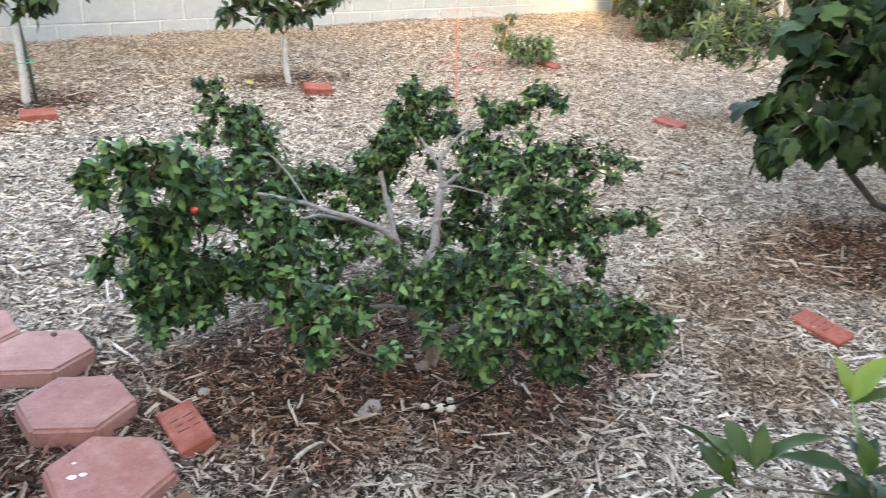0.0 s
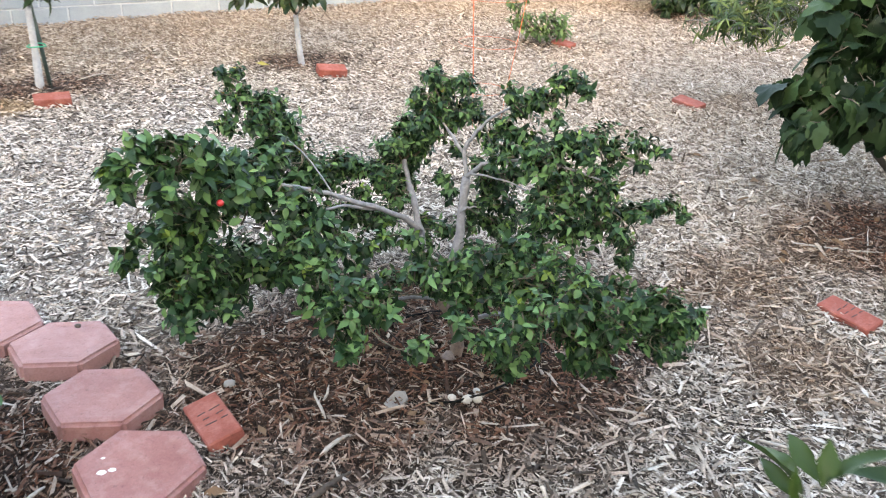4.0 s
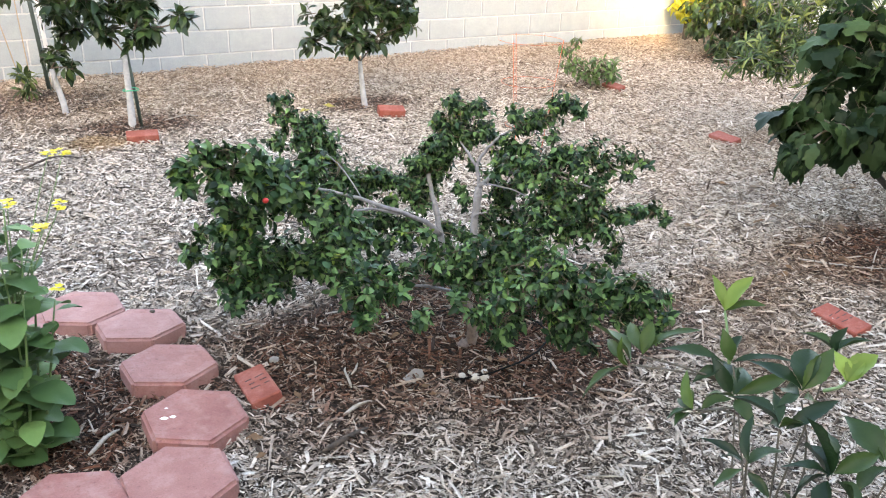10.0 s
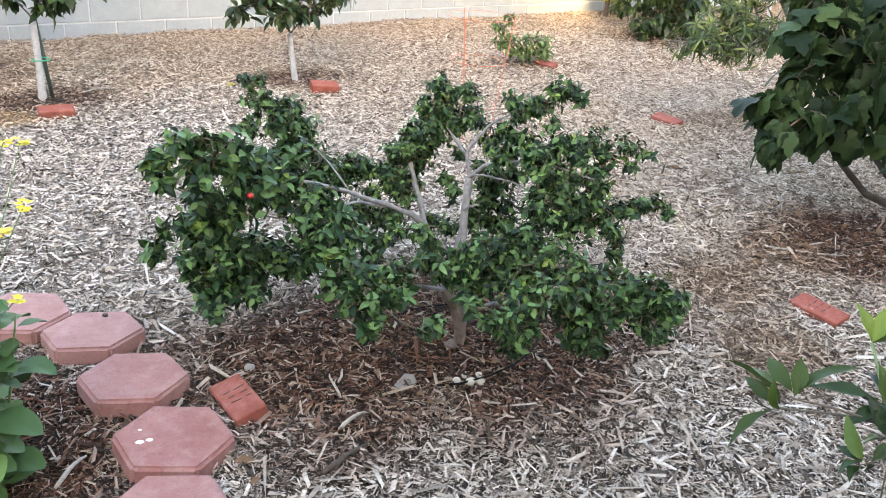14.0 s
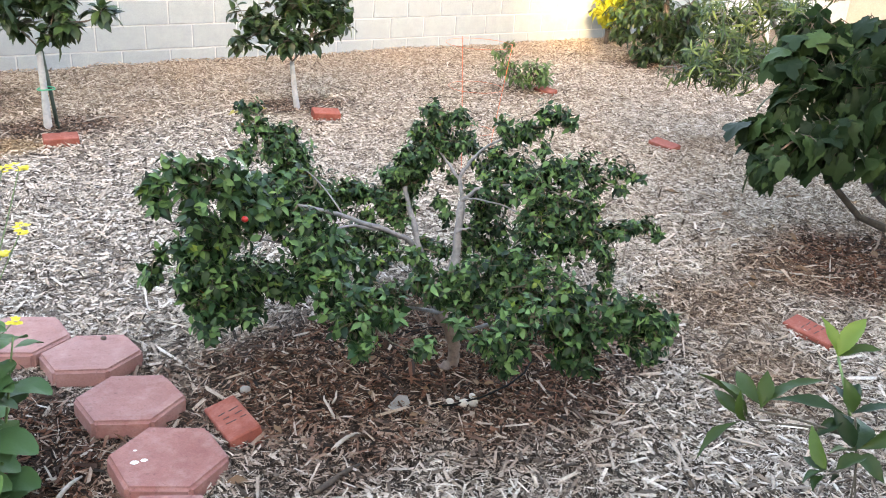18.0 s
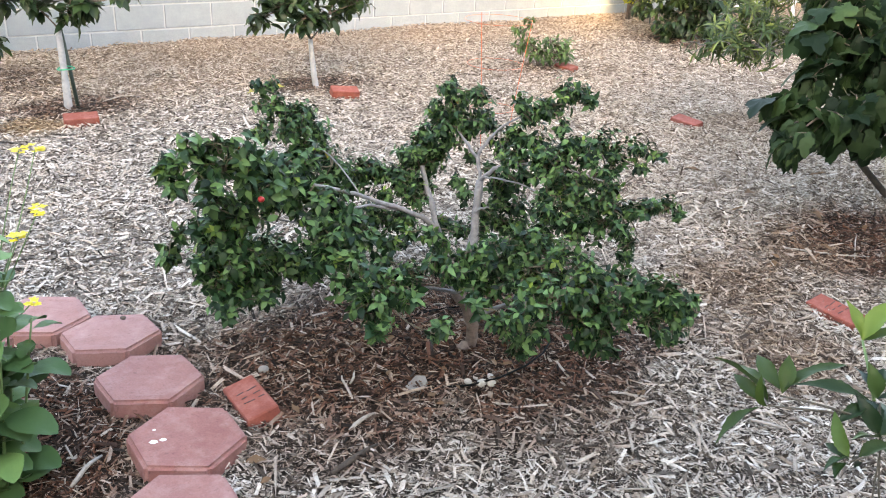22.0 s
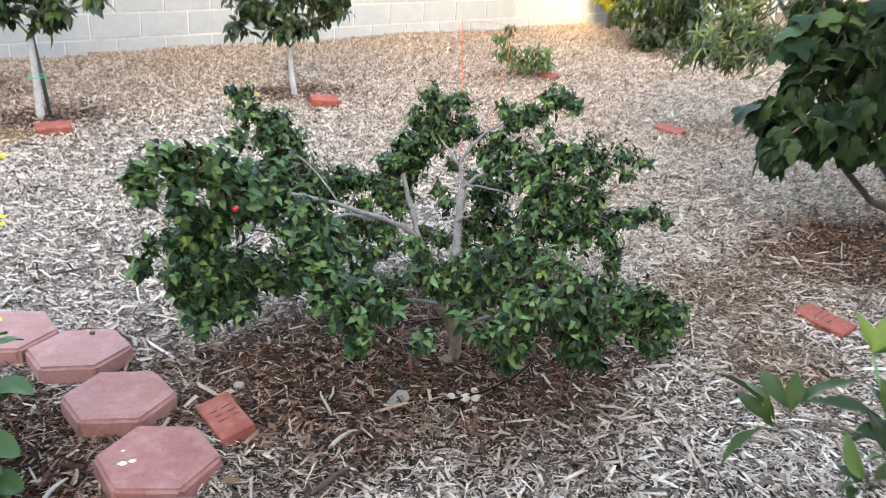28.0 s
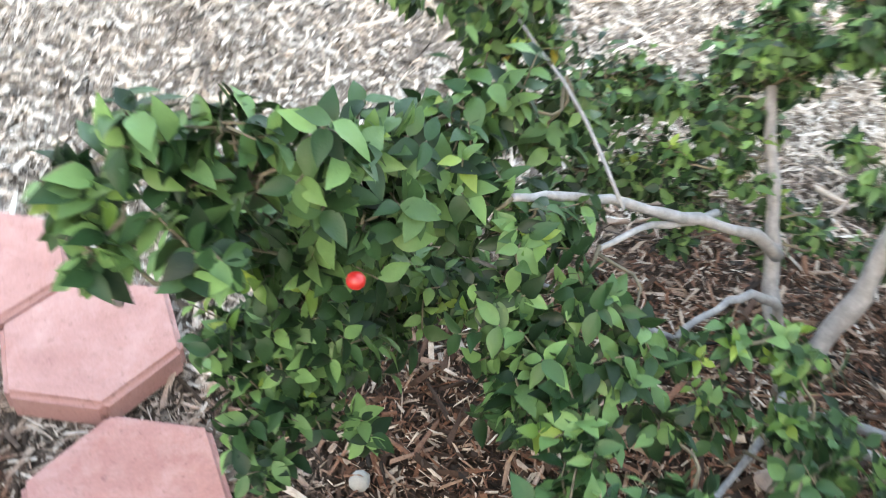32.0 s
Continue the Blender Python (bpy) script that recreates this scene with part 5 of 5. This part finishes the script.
def mustard_plant():
    rng = random.Random(71)
    x, y = -4.225, -5.41
    z = ground_height(x, y)
    root = thing("mustard_plant", x, y, z, "leafy green mustard plant with small yellow flowers", "plant")
    big = [mesh_of("leaf", *round_leaf(0.105 * k, 0.07 * k, c, rng), MAT_KALE, True) for k, c in ((0.8, 0.15), (1.0, 0.3), (1.15, 0.45), (1.0, -0.1))]
    for i in range(15):
        a = i * 2.4
        q = 0.028 + 0.0066 * i
        top = Vector((q * math.cos(a) + 0.05, q * math.sin(a) - 0.06, 0.69 - 0.019 * i))
        s = Soup()
        line = bent((0.4 * q * math.cos(a) + 0.03, 0.4 * q * math.sin(a) - 0.07, -0.03), top, rng, 0.015, 6)
        tube(s, line, taper(0.005, 0.002, 6), 6)
        stem = part("stem", s.mesh("stem", MAT_STEM, True), root)
        for k in range(15):
            t = 0.12 + 0.88 * k / 14
            p = line[0].lerp(top, t)
            ang = k * 2.4 + i
            d = Vector((math.cos(ang), math.sin(ang), rng.uniform(-0.1, 0.5)))
            part("leaf", big[rng.randrange(4)], stem, "", pose_of(p, d, Vector((0, 0, 1)) + unit(rng) * 0.4, (0.95 if t < 0.8 else 0.66) * rng.uniform(0.75, 1.1)))
    for dx, dy, h in ((0.095, 0.0, 0.685), (0.205, -0.084, 0.69), (0.152, -0.124, 0.655), (0.21, 0.088, 0.772), (0.245, 0.088, 0.772), (0.173, -0.025, 0.45)):
        s = Soup()
        tube(s, bent((0.06, -0.05, 0.4), (dx, dy, h), rng, 0.01, 5), taper(0.0022, 0.0011, 5), 5)
        stalk = part("flower_stalk", s.mesh("flower_stalk", MAT_STEM, True), root)
        fl = Soup()
        for j in range(8):
            c = Vector((dx, dy, h)) + unit(rng) * 0.012
            for q in range(4):
                v, f = leaf_shape(0.011, 0.008, 0.1, 0.1)
                fl.add(placed(v, c, Vector((math.cos(q * 1.57 + j), math.sin(q * 1.57 + j), 0.3)), (0, 0, 1)), f)
        part("flower", fl.mesh("flower", MAT_FLOWER, True), stalk, "small yellow flower head")


mustard_plant()


# ---- small things on the ground ----
MAT_GREYWOOD = bark_material("grey_wood", (0.3, 0.26, 0.22), (0.55, 0.5, 0.44), 70.0)
MAT_DARKWOOD = bark_material("dark_wood", (0.03, 0.022, 0.017), (0.12, 0.09, 0.07), 70.0)
def pebble(x, y, r, label, flat=0.6, mat=None, seed=0, name="pebble"):
    rng = random.Random(seed)
    bm = bmesh.new()
    bmesh.ops.create_icosphere(bm, subdivisions=2, radius=r)
    o = Vector((rng.random() * 9, rng.random() * 9, 0))
    for v in bm.verts:
        v.co *= 1 + 0.35 * noise.noise(v.co / r * 0.9 + o)
        v.co.z *= flat
    ob = new(name, bm_mesh(name, bm, mat or MAT_STONE, True))
    ob.location = (x, y, ground_height(x, y) + r * flat * 0.4 + 0.006)
    return tagged(ob, label, "stone")


MAT_PALE = concrete_material("pale_pebble", (0.55, 0.5, 0.42), (0.7, 0.66, 0.58), (0.5, 0.5, 0.5))
for k, (x, y, r) in enumerate(((-2.935, -5.69, 0.016), (-2.905, -5.7, 0.015), (-2.965, -5.665, 0.012), (-2.885, -5.67, 0.011), (-2.93, -5.655, 0.009))):
    pebble(x, y, r, "small cream pebble beside the bush trunk", 0.8, MAT_PALE, k)


def flat_stone(x, y):
    bm = bmesh.new()
    ring = [bm.verts.new((r * math.cos(radians(a)), r * math.sin(radians(a)), 0)) for a, r in ((5, 0.045), (50, 0.034), (95, 0.03), (150, 0.046), (205, 0.05), (262, 0.028), (318, 0.034))]
    top = bmesh.ops.extrude_face_region(bm, geom=[bm.faces.new(ring)])["geom"]
    for k, v in enumerate(g for g in top if isinstance(g, bmesh.types.BMVert)):
        v.co = Vector((v.co.x * 0.88, v.co.y * 0.84, 0.017 + 0.006 * math.sin(k * 2.1)))
    bmesh.ops.recalc_face_normals(bm, faces=bm.faces)
    bmesh.ops.triangulate(bm, faces=[f for f in bm.faces if len(f.verts) > 4])
    bmesh.ops.bevel(bm, geom=bm.edges[:], offset=0.002, segments=1, affect="EDGES")
    ob = new("flat_stone", bm_mesh("flat_stone", bm, MAT_SLATE))
    ob.matrix_world = pose(x, y, ground_height(x, y) - 0.004, 6, -8, 20)
    return tagged(ob, "flat broken grey stone half buried in chips", "stone")


MAT_SLATE = concrete_material("grey_slate", (0.26, 0.25, 0.23), (0.4, 0.38, 0.35), (0.2, 0.185, 0.17))
flat_stone(-3.1, -5.6)
pebble(-3.742, -4.9, 0.009, "dark seed pod lying on a stepping stone", 0.6, MAT_DARKWOOD, 31, "seed_pod").location.z = 0.112
pebble(-3.452, -5.3, 0.017, "round whitish stone in the mulch", 0.7, MAT_STONE, 12)

hose = Soup()
tube(hose, [(-2.84 + 0.3 * math.cos(a * 0.33 + 3.6), -5.47 + 0.24 * math.sin(a * 0.33 + 3.6), 0.052 + 0.03 * max(0, math.sin(a * 0.33)) ** 2) for a in range(17)], [0.0032] * 17, 7)
tagged(new("drip_hose", hose.mesh("drip_hose", MAT_HOSE, True)), "thin black drip hose looped round the bush trunk", "hose")


def stick(x, y, length, turn, r, label, seed, mat=None, name="stick"):
    rng = random.Random(seed)
    s = Soup()
    c, n = math.cos(radians(turn)), math.sin(radians(turn))
    z0, z1 = ground_height(x, y) + 0.012, ground_height(x + c * length, y + n * length) + 0.012
    tube(s, bent((x, y, z0), (x + c * length, y + n * length, z1), rng, length * 0.07, 6), [r * k for k in (0.7, 1, 1.1, 1, 0.9, 0.7, 0.4)], 6)
    return tagged(new(name, s.mesh(name, mat or MAT_GREYWOOD, True)), label, "stick")


stick(-3.3, -5.57, 0.13, 75, 0.004, "pale bent stick lying on dark bark", 1)
stick(-3.27, -5.5, 0.07, 50, 0.004, "short pale stick lying on dark bark", 2)
stick(-3.38, -5.7, 0.1, 20, 0.006, "thick pale bark sliver on wood chips", 3)
stick(-2.62, -5.9, 0.12, -40, 0.005, "long pale wood splinter on wood chips", 4)
stick(-2.35, -6.2, 0.11, -60, 0.005, "pale wood splinter on wood chips", 5)
stick(-3.72, -4.3, 0.13, -10, 0.0035, "dark stick lying on grey chips", 6, MAT_DARKWOOD)
stick(-3.5, -3.6, 0.3, -35, 0.005, "thin dark stick lying on chips", 7, MAT_DARKWOOD)
stick(-4.0, -2.6, 0.4, 20, 0.006, "long dark stick lying on chips", 8, MAT_DARKWOOD)
stick(-1.5, -4.75, 0.22, -15, 0.008, "dark stick lying on chips", 9, MAT_DARKWOOD)
stick(-1.2, -5.5, 0.35, -40, 0.004, "thin pale twig lying on brown litter", 10)
stick(-1.0, -5.7, 0.3, 30, 0.003, "thin pale twig lying on brown litter", 11)
stick(-3.5, -5.83, 0.16, 15, 0.008, "dark rotten stick beside a stepping stone", 12, MAT_DARKWOOD)
stick(-4.05, -5.55, 0.12, 40, 0.006, "pale stick on dark soil", 13)
stick(-3.0, -1.75, 0.25, 10, 0.004, "thin pale straw lying by a tree", 14)


def fallen_leaf(x, y, turn, size, label, seed, mat=None):
    rng = random.Random(seed)
    v, f = leaf_shape(size, size * 0.4, rng.uniform(0.3, 0.8), rng.uniform(-0.3, 0.4), 0.3, 7)
    ob = new("fallen_leaf", mesh_of("fallen_leaf", v, f, mat or MAT_DEAD, True))
    ob.matrix_world = pose(x, y, ground_height(x, y) + 0.014, rng.uniform(-15, 15), rng.uniform(-20, 20), turn)
    return tagged(ob, label, "leaf", "dead leaves on the ground")


MAT_YELLOWED = leaf_material("yellowed_leaf", (0.28, 0.26, 0.06), (0.38, 0.34, 0.08), (0.45, 0.4, 0.1), 0.6, 0.1)
fallen_leaf(-1.98, -1.86, 100, 0.12, "long yellow-green leaf fallen near a citrus tree", 3, MAT_YELLOWED)
fallen_leaf(-1.79, -1.86, 70, 0.1, "long yellowed leaf fallen near a citrus tree", 4, MAT_YELLOWED)
for k, (x, y) in enumerate(((-1.82, -1.82), (-1.7, -1.68), (-1.45, -1.72), (-1.4, -1.9), (-1.62, -1.98), (-3.12, -1.86), (-3.05, -1.75), (-3.3, -1.7), (-3.0, -1.92))):
    stick(x, y, 0.14 + 0.03 * (k % 3), 40 * k + 15, 0.003, "thin dark twig lying round a young citrus trunk", 40 + k, MAT_DARKWOOD)
lrng = random.Random(81)
fallen_leaf(-3.62, -5.71, 60, 0.06, "curled tan dead leaf beside a stepping stone", 1)
fallen_leaf(-3.5, -5.39, 10, 0.04, "small yellowed dead leaf on bark", 2)
for k in range(26):
    fallen_leaf(lrng.gauss(-2.95, 0.4), lrng.gauss(-5.5, 0.2), lrng.uniform(0, 360), lrng.uniform(0.03, 0.05), "dry brown fallen leaf under the bush", 10 + k)
for k in range(22):
    fallen_leaf(lrng.gauss(-0.9, 0.4), lrng.gauss(-5.6, 0.35), lrng.uniform(0, 360), lrng.uniform(0.05, 0.09), "dry brown fallen leaf under a broad-leaved tree", 60 + k)

# ---- added walls, out of view, that close the garden and block the sun ----
def closing(name, x0, x1, y0, y1, z1, mat, label):
    return tagged(new(name, bm_mesh(name, box(x0, x1, y0, y1, -0.3, z1), mat)), label, "wall", kind="structure")


# invented south side: its low stretch lets one beam reach the block wall
closing("wall_south", -4.95, 9.0, -12.2, -12.0, 5.5, MAT_STUCCO, "plain tan unseen wall added to block the low sun")
closing("wall_south_gate", -6.0, -4.95, -12.2, -12.0, 3.15, MAT_STUCCO, "lower unseen tan wall added to shape the sunlit gap")
closing("wall_south_end", -12.0, -6.0, -12.2, -12.0, 5.5, MAT_STUCCO, "plain tan unseen wall added to block the low sun")
closing("wall_east", 8.8, 9.0, -12.0, 0.0, 1.9, MAT_STUCCO, "plain tan wall added to close the garden")
closing("wall_west", -12.0, -11.8, -12.0, 0.0, 5.5, MAT_STUCCO, "plain tan wall added to close the garden")

# ---- blocks of the wall ----
BLOCK = bm_mesh("block", box(-BLOCK_W / 2 + JOINT / 2, BLOCK_W / 2 - JOINT / 2, -0.0, 0.02, JOINT / 2, BLOCK_H - JOINT / 2, 0.004), MAT_BLOCK)
for row in range(-1, 4):
    for n in range(-13, 13):
        bx = (n + 0.5 + (0.5 if row % 2 else 0.0)) * BLOCK_W
        b = part("block", BLOCK, wall)
        b.location = (bx, 0.0 + 0.0015 * ((n * 7 + row * 3) % 3 - 1), LINE0 + row * BLOCK_H)
